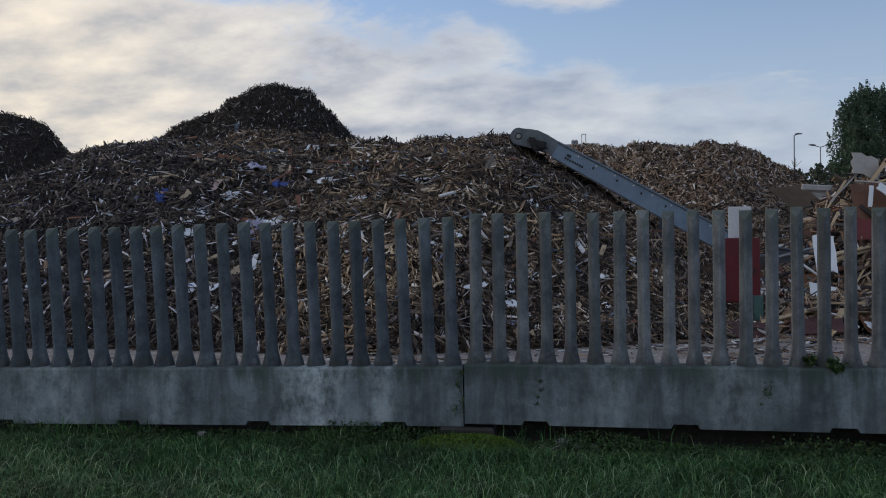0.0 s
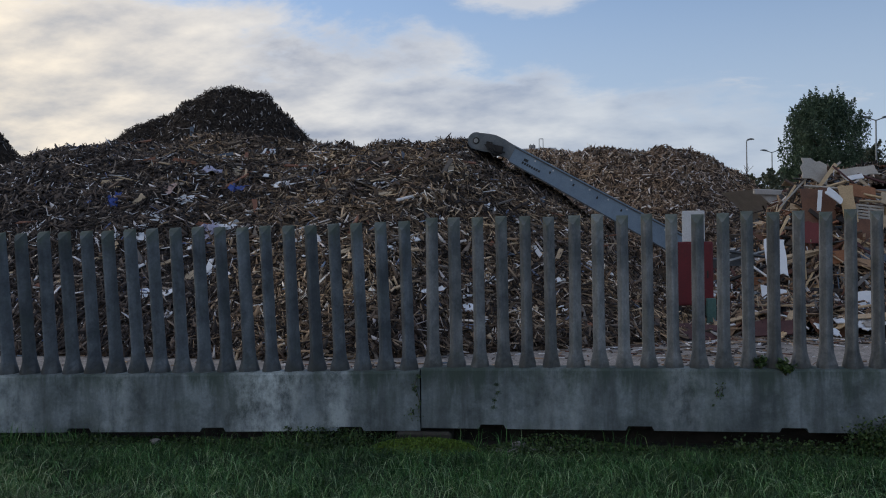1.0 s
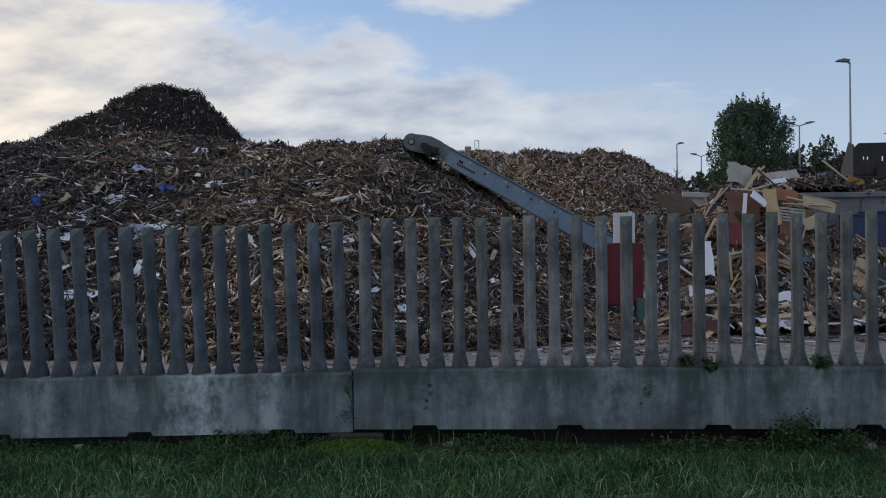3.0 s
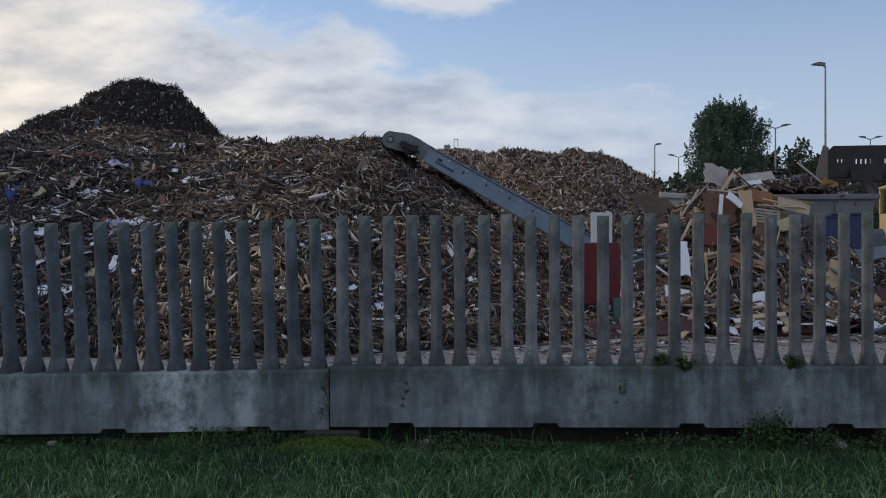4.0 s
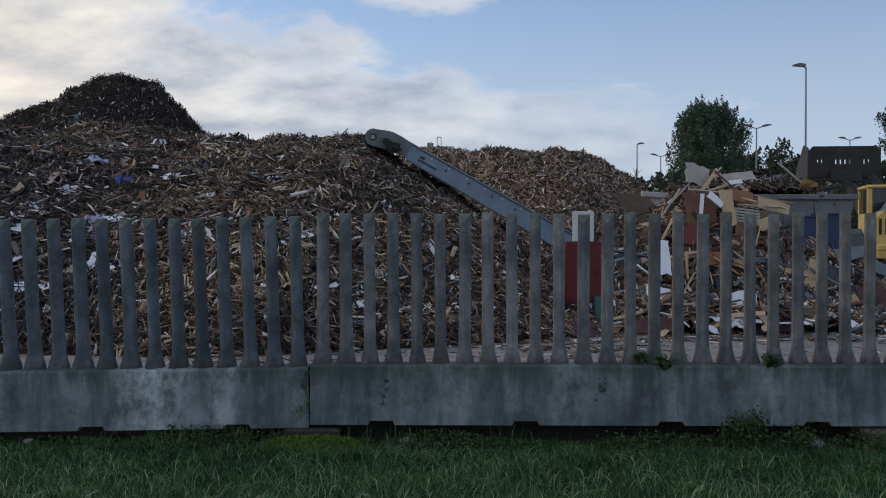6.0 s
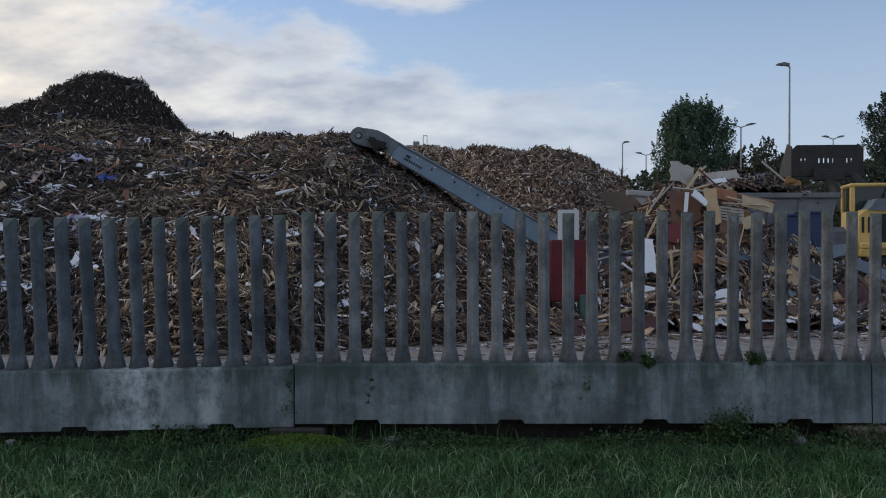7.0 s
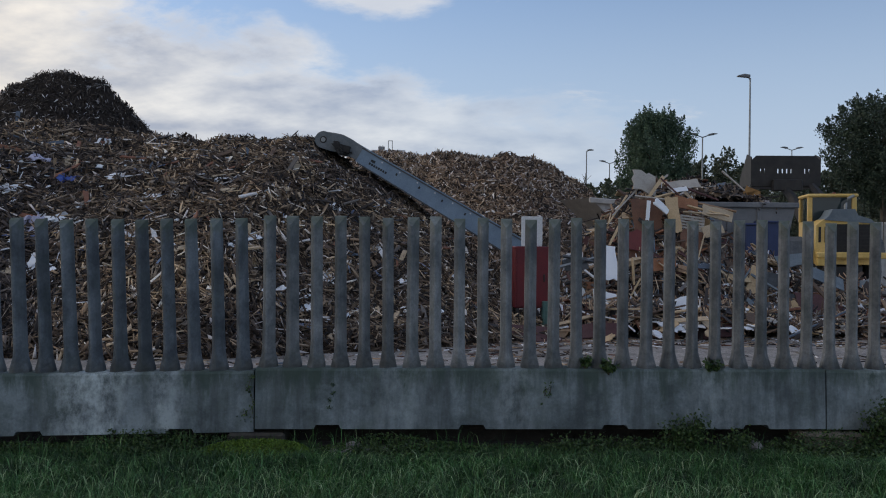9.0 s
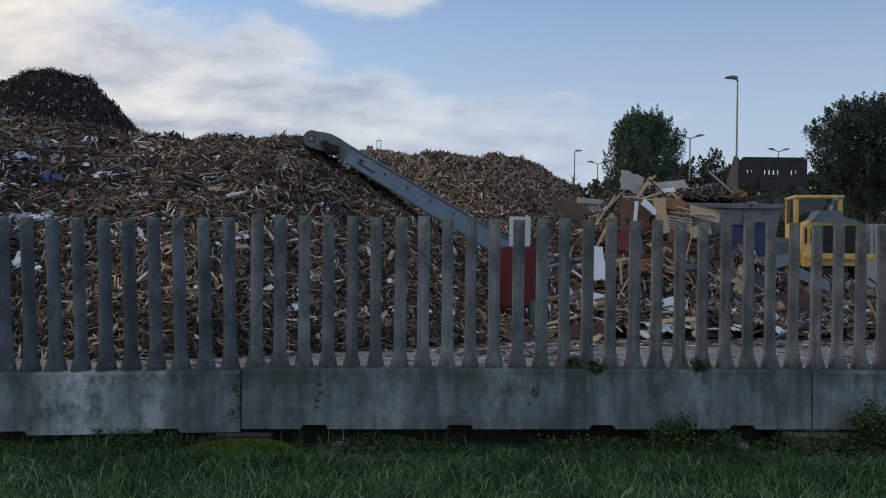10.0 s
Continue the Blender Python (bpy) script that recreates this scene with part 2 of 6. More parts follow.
def m_island(name, stops, rough=0.85, obj=False, patch=None, fresh=(1.0, 1.0, 1.0)):
    """Each loose piece takes its own colour from the ramp."""
    m, t, b = mat_new(name, rough)
    r = t.nodes.new("ShaderNodeValToRGB")
    r.color_ramp.interpolation = "CONSTANT" if len(stops) > 6 else "LINEAR"
    while len(r.color_ramp.elements) < len(stops):
        r.color_ramp.elements.new(0.5)
    for e, (p, c) in zip(r.color_ramp.elements, stops):
        e.position, e.color = p, (*c, 1)
    gn = t.nodes.new("ShaderNodeNewGeometry")
    if obj:
        t.links.new(t.nodes.new("ShaderNodeObjectInfo").outputs["Random"], r.inputs[0])
    else:
        t.links.new(gn.outputs["Random Per Island"], r.inputs[0])
    n2, r2 = noise_ramp(t, gn.outputs["Position"], 30, [(0.3, g(0.65)), (0.7, g(1.2))], 4)
    c = mixc(t, r.outputs["Color"], r2.outputs["Color"], 0.8, "MULTIPLY")
    if patch:
        n3, r3 = noise_ramp(t, gn.outputs["Position"], patch[0], [(0.38, patch[1]), (0.62, fresh)], 4)
        c = mixc(t, c, r3.outputs["Color"], 1.0, "MULTIPLY")
    t.links.new(c, b.inputs["Base Color"])
    return m


CONCRETE = m_concrete("plinth_concrete", (0.225, 0.275, 0.30), (0.092, 0.118, 0.128), (0.07, 0.098, 0.085), 0.6, 0.95)
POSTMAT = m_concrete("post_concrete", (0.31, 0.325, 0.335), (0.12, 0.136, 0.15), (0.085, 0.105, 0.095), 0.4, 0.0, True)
# darker, bluer POSTMAT copy: dimmer light on the left panel, set in its colour
DIMPOST = m_concrete("dimmed_post_concrete", (0.185, 0.215, 0.245), (0.075, 0.09, 0.108), (0.07, 0.095, 0.09), 0.45, 0.0, True)
FOOTMAT = m_concrete("footing_concrete", (0.07, 0.065, 0.055), (0.035, 0.032, 0.028), (0.05, 0.065, 0.03), 0.3)
BROWNFOOT = m_concrete("brown_footing", (0.24, 0.205, 0.165), (0.13, 0.11, 0.09), (0.09, 0.10, 0.05), 0.3)
# soil, set near-black for the shade in the gap under the plinth
SHADESOIL = m_noise("soil", (0.012, 0.011, 0.009), (0.03, 0.026, 0.02), 7, 0.95, 0, 0.6)
GROUND = m_noise("turf", (0.03, 0.05, 0.018), (0.06, 0.085, 0.03), 3, 0.95, 0, 0.6)
ASPHALT = m_noise("asphalt", (0.19, 0.178, 0.166), (0.36, 0.335, 0.312), 3.0, 0.95, 0, 0.8, 9, 30, 0.04, (0.45, 1.5))
GRASS = m_island("grass_blades", [(0.0, (0.012, 0.055, 0.012)), (0.5, (0.03, 0.115, 0.024)), (0.86, (0.08, 0.23, 0.05)), (1.0, (0.30, 0.42, 0.2))], 0.6, patch=(1.9, (0.34, 0.4, 0.36)), fresh=(1.25, 1.2, 1.2))
DRYGRASS = m_island("dry_grass_blades", [(0.0, (0.05, 0.17, 0.05)), (0.6, (0.14, 0.3, 0.1)), (1.0, (0.42, 0.52, 0.3))], 0.55)
WEED = m_island("weed_leaves", [(0.0, (0.02, 0.045, 0.015)), (0.6, (0.04, 0.085, 0.02)), (1.0, (0.09, 0.15, 0.035))], 0.6)
MOSS = m_island("moss_leaves", [(0.0, (0.05, 0.11, 0.01)), (1.0, (0.14, 0.23, 0.02))], 0.7)
LEAF = m_island("tree_leaves", [(0.0, (0.05, 0.095, 0.058)), (0.6, (0.09, 0.155, 0.088)), (1.0, (0.16, 0.225, 0.135))], 0.65, patch=(0.9, (0.55, 0.6, 0.62)))
DARKLEAF = m_island("dark_tree_leaves", [(0.0, (0.028, 0.05, 0.034)), (0.6, (0.045, 0.08, 0.048)), (1.0, (0.09, 0.125, 0.075))], 0.65, patch=(0.7, (0.55, 0.6, 0.62)))
FARLEAF = m_island("far_leaves", [(0.0, (0.06, 0.08, 0.05)), (0.6, (0.095, 0.12, 0.07)), (1.0, (0.17, 0.17, 0.11))], 0.7, patch=(0.35, (0.7, 0.75, 0.8)))
BARK = m_noise("bark", (0.05, 0.04, 0.03), (0.1, 0.085, 0.065), 9, 0.95)
CHIP = m_island("wood_chips", [(0.0, (0.02, 0.016, 0.014)), (0.24, (0.07, 0.05, 0.038)), (0.43, (0.13, 0.098, 0.074)), (0.58, (0.215, 0.165, 0.12)),
                               (0.71, (0.31, 0.245, 0.175)), (0.82, (0.25, 0.225, 0.2)), (0.89, (0.58, 0.48, 0.355)), (0.948, (0.82, 0.82, 0.83)), (0.992, (0.2, 0.27, 0.42))],
                patch=(0.42, (0.54, 0.51, 0.52)), fresh=(1.42, 1.3, 1.12))
FRESHCHIP = m_island("fresher_wood_chips", [(0.0, (0.03, 0.023, 0.02)), (0.18, (0.1, 0.07, 0.052)), (0.36, (0.2, 0.14, 0.098)), (0.54, (0.31, 0.225, 0.155)),
                                    (0.7, (0.42, 0.32, 0.225)), (0.82, (0.33, 0.29, 0.26)), (0.89, (0.62, 0.53, 0.42)), (0.945, (0.82, 0.82, 0.83))],
                     patch=(0.35, (0.72, 0.7, 0.71)), fresh=(1.2, 1.12, 1.03))
OLDCHIP = m_island("older_wood_chips", [(0.0, (0.015, 0.012, 0.012)), (0.25, (0.04, 0.032, 0.03)), (0.5, (0.075, 0.058, 0.05)), (0.7, (0.13, 0.10, 0.082)),
                                     (0.84, (0.2, 0.165, 0.14)), (0.915, (0.36, 0.31, 0.26)), (0.95, (0.75, 0.75, 0.78)), (0.992, (0.12, 0.17, 0.35))])
SCRAP = m_island("scrap_splinters", [(0.0, (0.02, 0.017, 0.017)), (0.16, (0.085, 0.06, 0.048)), (0.34, (0.2, 0.135, 0.09)), (0.5, (0.37, 0.26, 0.17)),
                                 (0.68, (0.17, 0.155, 0.14)), (0.78, (0.12, 0.05, 0.035)), (0.85, (0.55, 0.45, 0.33)), (0.905, (0.8, 0.81, 0.84)), (0.975, (0.12, 0.17, 0.23))])
CHIPCORE = m_noise("chip_litter", (0.03, 0.02, 0.014), (0.09, 0.06, 0.036), 9, 0.95, 0, 0.8)
DARKCHIP = m_island("dark_chips", [(0.0, (0.012, 0.009, 0.008)), (0.4, (0.03, 0.022, 0.017)), (0.8, (0.06, 0.046, 0.036)), (0.94, (0.13, 0.11, 0.095)), (1.0, (0.75, 0.75, 0.78))])
# litter of the dark heaps; painted shade between boards in the scrap heaps
DARKCORE = m_noise("dark_litter_and_gaps", (0.012, 0.009, 0.007), (0.035, 0.026, 0.02), 7, 0.95, 0, 0.8)
PLANK = m_island("scrap_boards", [(0.0, (0.035, 0.027, 0.024)), (0.16, (0.11, 0.073, 0.052)), (0.32, (0.29, 0.195, 0.12)), (0.46, (0.5, 0.385, 0.255)), (0.62, (0.22, 0.095, 0.055)),
                                  (0.72, (0.15, 0.137, 0.125)), (0.82, (0.03, 0.028, 0.03)), (0.9, (0.66, 0.67, 0.69)), (0.95, (0.09, 0.12, 0.16))], 0.75, obj=True)
WHITE = m_noise("white_laminate", (0.76, 0.8, 0.85), (0.82, 0.85, 0.88), 3, 0.28, bmp=0.02, grit=(0.96, 1.02))
PLY = m_noise("pale_plywood", (0.46, 0.335, 0.19), (0.58, 0.435, 0.27), 2.5, 0.75)
BROWNBOARD = m_noise("brown_veneer", (0.11, 0.05, 0.03), (0.17, 0.08, 0.045), 2.5, 0.6)
PALEPLY = m_noise("beige_plywood", (0.36, 0.29, 0.2), (0.48, 0.4, 0.29), 2.5, 0.8)
RUSTBROWN = m_noise("orange_brown_board", (0.22, 0.09, 0.04), (0.32, 0.15, 0.075), 2.5, 0.7)
BROWNTIMBER = m_noise("brown_timber", (0.2, 0.125, 0.075), (0.32, 0.21, 0.135), 5, 0.8)
DARKRED = m_noise("deep_red_board", (0.12, 0.02, 0.02), (0.17, 0.03, 0.03), 3, 0.6)
LILAC = m_noise("lilac_plastic", (0.36, 0.36, 0.5), (0.55, 0.55, 0.7), 5, 0.5)
BRIGHTBLUE = m_noise("bright_blue_plastic", (0.025, 0.06, 0.27), (0.05, 0.11, 0.4), 5, 0.45)
PINKBOARD = m_noise("pinkish_board", (0.42, 0.3, 0.27), (0.55, 0.4, 0.36), 5, 0.7)
GREYBOARD = m_noise("grey_chipboard", (0.33, 0.31, 0.28), (0.44, 0.42, 0.38), 4, 0.8)
MAROON = m_noise("maroon_board", (0.065, 0.03, 0.032), (0.105, 0.05, 0.052), 2.5, 0.9)
CONVBLUE = m_noise("blue_grey_paint", (0.16, 0.235, 0.325), (0.22, 0.31, 0.41), 3.0, 0.5, 0.0, 0.05)
BLUEGREY = m_noise("blue_grey_board", (0.10, 0.135, 0.165), (0.16, 0.2, 0.23), 4, 0.6)
CONVDARK = m_noise("dark_grey_paint", (0.05, 0.06, 0.07), (0.09, 0.1, 0.11), 5, 0.55, 0.0, 0.1)
RUBBER = m_noise("black_rubber", (0.015, 0.015, 0.016), (0.03, 0.03, 0.03), 8, 0.8)
HEADGREY = m_noise("dusty_blue_grey_steel", (0.085, 0.105, 0.12), (0.18, 0.205, 0.225), 3.5, 0.6, 0.0, 0.1)
INK = m_noise("dark_lettering", (0.015, 0.02, 0.025), (0.02, 0.025, 0.03), 3, 0.6, bmp=0)
RED = m_noise("red_paint", (0.098, 0.004, 0.009), (0.135, 0.006, 0.012), 3, 0.5, bmp=0.05)
GREENP = m_noise("green_paint", (0.05, 0.12, 0.11), (0.07, 0.15, 0.135), 4, 0.6, bmp=0.05)
STEELGREY = m_noise("grey_painted_steel", (0.13, 0.14, 0.15), (0.2, 0.205, 0.215), 2.2, 0.6, 0, 0.1)
RUSTGREY = m_noise("rusty_grey_steel", (0.34, 0.315, 0.295), (0.48, 0.46, 0.44), 2.2, 0.7, 0, 0.15)
BLUEP = m_noise("blue_plastic", (0.02, 0.035, 0.10), (0.03, 0.05, 0.14), 4, 0.5, bmp=0.05)
YELLOW = m_noise("yellow_paint", (0.60, 0.40, 0.10), (0.74, 0.53, 0.19), 2.5, 0.45, bmp=0.05)
BLACKSTEEL = m_noise("dark_worn_steel", (0.018, 0.018, 0.019), (0.04, 0.037, 0.035), 3, 0.6, 0.2, 0.1)
GALV = m_noise("galvanised_steel", (0.24, 0.26, 0.27), (0.32, 0.34, 0.35), 6, 0.5, 0.5, 0)
WHITEPAINT = m_noise("white_render", (0.55, 0.57, 0.6), (0.66, 0.68, 0.7), 2, 0.8)
PALEPOST = m_concrete("pale_concrete", (0.5, 0.5, 0.5), (0.38, 0.38, 0.37), (0.25, 0.27, 0.22), 0.3)
RUBBLE = m_noise("stone", (0.16, 0.15, 0.14), (0.27, 0.26, 0.245), 8, 0.9, 0, 0.6)
GLASS, _t, _b = mat_new("tinted_glass", 0.08)
_b.inputs["Base Color"].default_value = (0.02, 0.035, 0.04, 1)


# ---- mesh helpers ----
def to_mesh(name, verts, faces, mat, smooth=False):
    me = bpy.data.meshes.new(name)
    me.from_pydata([tuple(v) for v in verts], [], [tuple(f) for f in faces])
    me.materials.append(mat)
    if smooth:
        me.polygons.foreach_set("use_smooth", [True] * len(me.polygons))
    me.update()
    return me


def np_mesh(name, verts, faces, mat):
    """verts (n,3), faces (m,k) numpy arrays of one face size."""
    me = bpy.data.meshes.new(name)
    n, (m, k) = len(verts), faces.shape
    me.vertices.add(n)
    me.vertices.foreach_set("co", np.asarray(verts, dtype=np.float32).ravel())
    me.loops.add(m * k)
    me.loops.foreach_set("vertex_index", faces.astype(np.int32).ravel())
    me.polygons.add(m)
    me.polygons.foreach_set("loop_start", np.arange(0, m * k, k, dtype=np.int32))
    me.materials.append(mat)
    me.update(calc_edges=True)
    me.validate()
    return me


def bm_mesh(name, bm, mat):
    me = bpy.data.meshes.new(name)
    bmesh.ops.recalc_face_normals(bm, faces=bm.faces)
    bm.to_mesh(me)
    bm.free()
    me.materials.append(mat)
    return me


def part(name, bm, mat, parent, label=""):
    ob = new(name, bm if isinstance(bm, bpy.types.Mesh) else bm_mesh(name, bm, mat))
    ob.parent = parent
    return tagged(ob, label)


def thing(name, label, category, m=None, group="", kind=""):
    ob = new(name)
    ob.empty_display_size = 0.2
    if m is not None:
        ob.matrix_basis = m
    return tagged(ob, label, category, group, kind)


def box(bm, x0, x1, y0, y1, z0, z1, m=None, bev=0.0):
    r = bmesh.ops.create_cube(bm, size=1.0)
    vs = r["verts"]
    for v in vs:
        v.co = Vector((x0 + (v.co.x + 0.5) * (x1 - x0), y0 + (v.co.y + 0.5) * (y1 - y0), z0 + (v.co.z + 0.5) * (z1 - z0)))
    if bev:
        es = list({e for v in vs for e in v.link_edges})
        res = bmesh.ops.bevel(bm, geom=es, offset=bev, segments=1, affect="EDGES")
        vs = list({v for f in res["faces"] for v in f.verts} | {v for v in vs if v.is_valid})
    if m is not None:
        for v in vs:
            v.co = m @ v.co
    return bm


def boxed(x0, x1, y0, y1, z0, z1, bev=0.0, m=None):
    return box(bmesh.new(), x0, x1, y0, y1, z0, z1, m, bev)


def tube(bm, pts, radii, n=8):
    """A tapered round bar along a line of points."""
    rings = []
    for i, p in enumerate(pts):
        a = Vector(pts[max(i - 1, 0)])
        c = Vector(pts[min(i + 1, len(pts) - 1)])
        d = (c - a).normalized()
        u = d.cross(Vector((0, 0, 1)) if abs(d.z) < 0.9 else Vector((1, 0, 0))).normalized()
        w = d.cross(u)
        rings.append([bm.verts.new(Vector(p) + radii[i] * (math.cos(k * 2 * math.pi / n) * u + math.sin(k * 2 * math.pi / n) * w)) for k in range(n)])
    for r0, r1 in zip(rings, rings[1:]):
        for k in range(n):
            bm.faces.new((r0[k], r0[(k + 1) % n], r1[(k + 1) % n], r1[k]))
    bm.faces.new(rings[0])
    bm.faces.new(rings[-1])
    return bm


def prism(bm, outline, axis_a, axis_b, origin, depth):
    """Extrude a 2D outline (a, b) by the vector depth."""
    A, B, O, D = Vector(axis_a), Vector(axis_b), Vector(origin), Vector(depth)
    v0 = [bm.verts.new(O + A * a + B * b) for a, b in outline]
    v1 = [bm.verts.new(v.co + D) for v in v0]
    n = len(v0)
    bm.faces.new(v0)
    bm.faces.new(v1[::-1])
    for k in range(n):
        bm.faces.new((v0[k], v0[(k + 1) % n], v1[(k + 1) % n], v1[k]))
    return bm


def chips_mesh(name, pos, nrm, length, width, thick, mat, rng, tilt=0.5, lie=None):
    """Many small splinters and split boards lying on a slope, as one mesh: tapered ends, a little bent, open underneath."""
    n = len(pos)
    h = rng.normal(size=(n, 3))
    if lie is not None:
        h = np.stack([np.cos(lie), np.sin(lie), np.zeros(n)], axis=1) + 0.3 * h
    stray = np.where(rng.uniform(size=n) < 0.07, 2.6, 1.0)
    nn = nrm + rng.normal(size=(n, 3)) * (stray * tilt * np.clip(1.25 - 1.4 * length / length.max(), 0.3, 1.0))[:, None]
    nn /= np.linalg.norm(nn, axis=1)[:, None]
    u = np.cross(nn, h)
    u /= np.linalg.norm(u, axis=1)[:, None]
    w = np.cross(nn, u)
    tip = rng.uniform(0.08, 1.0, size=(n, 1))
    tail = rng.uniform(0.3, 1.0, size=(n, 1))
    skew = rng.normal(0, 0.5, size=(n, 2, 1)) * width[:, None, None]
    corners = []
    for su, sw, sn in ((-1, -1, 0), (1, -1, 0), (1, 1, 0), (-1, 1, 0), (-1, -1, 1), (1, -1, 1), (1, 1, 1), (-1, 1, 1)):
        ww = width[:, None] * (tip if su > 0 else tail)
        along = su * length[:, None] / 2 + sw * skew[:, (su + 1) // 2]
        corners.append(pos + u * along + w * sw * ww / 2 + nn * sn * thick[:, None])
    v = np.stack(corners, axis=1).reshape(-1, 3)
    f = np.array([(4, 5, 6, 7), (0, 1, 5, 4), (1, 2, 6, 5), (2, 3, 7, 6), (3, 0, 4, 7)])
    faces = (f[None] + 8 * np.arange(n)[:, None, None]).reshape(-1, 4)
    return np_mesh(name, v, faces, mat)


def leaves_mesh(name, pos, size, mat, rng, flat=0.0, dirs=None):
    """Many small pointed leaves, each a bent pair of triangles."""
    n = len(pos)
    nn = rng.normal(size=(n, 3))
    nn[:, 2] += flat
    nn /= np.linalg.norm(nn, axis=1)[:, None]
    u = np.cross(nn, rng.normal(size=(n, 3)))
    u /= np.linalg.norm(u, axis=1)[:, None]
    w = np.cross(nn, u)
    s = size[:, None]
    a, c = pos - u * s * 0.5, pos + u * s * 0.5
    l, r = pos + w * s * 0.33 + nn * s * 0.08, pos - w * s * 0.33 + nn * s * 0.08
    v = np.stack([a, l, c, r], axis=1).reshape(-1, 3)
    f = np.array([(0, 1, 2), (0, 2, 3)])
    faces = (f[None] + 4 * np.arange(n)[:, None, None]).reshape(-1, 3)
    return np_mesh(name, v, faces, mat)


def blades_mesh(name, pos, height, width, lean, mat, rng):
    n = len(pos)
    a = rng.uniform(0, 2 * math.pi, n)
    d = np.stack([np.cos(a), np.sin(a), np.zeros(n)], axis=1)
    b = rng.uniform(0, 2 * math.pi, n)
    o = np.stack([np.cos(b), np.sin(b), np.zeros(n)], axis=1)
    w = d * width[:, None] / 2
    up = np.array([0, 0, 1.0])
    mid = pos + up * height[:, None] * 0.6 + o * (lean * height * 0.3)[:, None]
    top = pos + up * height[:, None] * (1 - 0.25 * lean[:, None]) + o * (lean * height)[:, None]
    v = np.stack([pos - w, pos + w, mid + w * 0.75, mid - w * 0.75, top], axis=1).reshape(-1, 3)
    f = np.array([(0, 1, 2), (0, 2, 3), (3, 2, 4)])
    faces = (f[None] + 5 * np.arange(n)[:, None, None]).reshape(-1, 3)
    return np_mesh(name, v, faces, mat)


# ---- the setting ----
def build_ground():
    xs = np.concatenate([[-400, -150, -60, -25], np.linspace(-12, 14, 66), [25, 60, 150, 400]])
    ys = np.concatenate([[-300, -80, -25, -12], np.linspace(-8, 0.6, 34), [3, 10, 30, 80, 150, 400]])
    v, f = [], []
    for j, y in enumerate(ys):
        for i, x in enumerate(xs):
            near = abs(x) < 15 and -8 < y < 0.6
            z = 0.035 * noise.noise((x * 1.3, y * 1.3, 0)) if near else 0.0
            v.append((x, y, z))
            if i and j:
                n = len(xs)
                f.append((j * n + i - 1 - n, j * n + i - n, j * n + i, j * n + i - 1))
    ob = new("ground", to_mesh("ground", v, f, GROUND, True))
    tagged(ob, "rough grassy ground sloping nowhere, dark green", "ground", kind="structure")
    bm = boxed(-45, 45, 0.53, 75, -0.2, 0.12)
    tagged(new("pavement", bm_mesh("pavement", bm, ASPHALT)), "worn grey asphalt and gravel yard floor", "pavement", kind="structure")


build_ground()

# ---- the fence ----
PITCH = 5.0 / 24


def post_mesh(mat):
    """A cast post: flat back, a blunt ridge off-centre along its front, flared foot, top cut to slope towards the front."""
    rings = [  # z, half width, front of the sides, ridge, back
        (0.0, 0.078, -0.034, -0.088, 0.06), (0.03, 0.075, -0.030, -0.086, 0.06), (0.08, 0.064, -0.012, -0.078, 0.055), (0.13, 0.055, 0.004, -0.072, 0.052), (0.2, 0.0515, 0.012, -0.069, 0.052),
        (0.5, 0.050, 0.014, -0.067, 0.05), (1.12, 0.050, 0.014, -0.065, 0.048), (1.315, 0.050, 0.014, -0.064, 0.046)]
    bm = bmesh.new()
    prev = None
    for k, (z, w, sy, ry, bk) in enumerate(rings):
        pts = [(-w + 0.007, bk), (-w, bk - 0.007), (-w, sy - 0.02), (-w + 0.006, sy - 0.03), (-0.5 * w, ry + 0.004), (-0.34 * w, ry), (-0.14 * w, ry + 0.003), (w - 0.008, sy - 0.004), (w, sy + 0.008), (w, bk - 0.007), (w - 0.007, bk)]
        last = k == len(rings) - 1
        ring = [bm.verts.new((x, y, z - (0.95 * (0.02 - y) if last and y < 0.02 else 0.0))) for x, y in pts]
        n = len(ring)
        if prev:
            for q in range(n):
                bm.faces.new((prev[q], prev[(q + 1) % n], ring[(q + 1) % n], ring[q]))
        else:
            bm.faces.new(ring)
        prev = ring
    m = len(prev)
    bm.faces.new([prev[q] for q in (0, 1, m - 2, m - 1)])
    bm.faces.new(prev[1:m - 1])
    return bm_mesh("post", bm, mat)


def plinth_mesh():
    """Battered plinth, 5 m long, with four lifting notches along its foot and a worn ledge."""
    bm = bmesh.new()
    H = 0.52
    cuts = [0.006]
    for k in range(4):
        c = 0.625 + 1.25 * k
        cuts += [c - 0.118, c - 0.098, c + 0.098, c + 0.118]
    cuts.append(4.994)
    cols = []
    for i, x in enumerate(cuts):
        k = (i - 1) % 4
        inner = 0 < i < len(cuts) - 1 and k in (1, 2)
        z0 = 0.036 if inner else 0.0
        fy = -0.025 * (1 - z0 / H)
        prof = [(fy, z0), (-0.002, H - 0.022), (0.008, H - 0.004), (0.03, H), (0.19, H), (0.20, H - 0.01), (0.215, z0)]
        cols.append([bm.verts.new((x, y, z)) for y, z in prof])
    for a, c in zip(cols, cols[1:]):
        for k in range(len(a)):
            bm.faces.new((a[k], c[k], c[(k + 1) % len(a)], a[(k + 1) % len(a)]))
    bm.faces.new(cols[0])
    bm.faces.new(cols[-1])
    return bm_mesh("plinth", bm, CONCRETE)


POST, DIMMEDPOST, PLINTH = post_mesh(POSTMAT), post_mesh(DIMPOST), plinth_mesh()


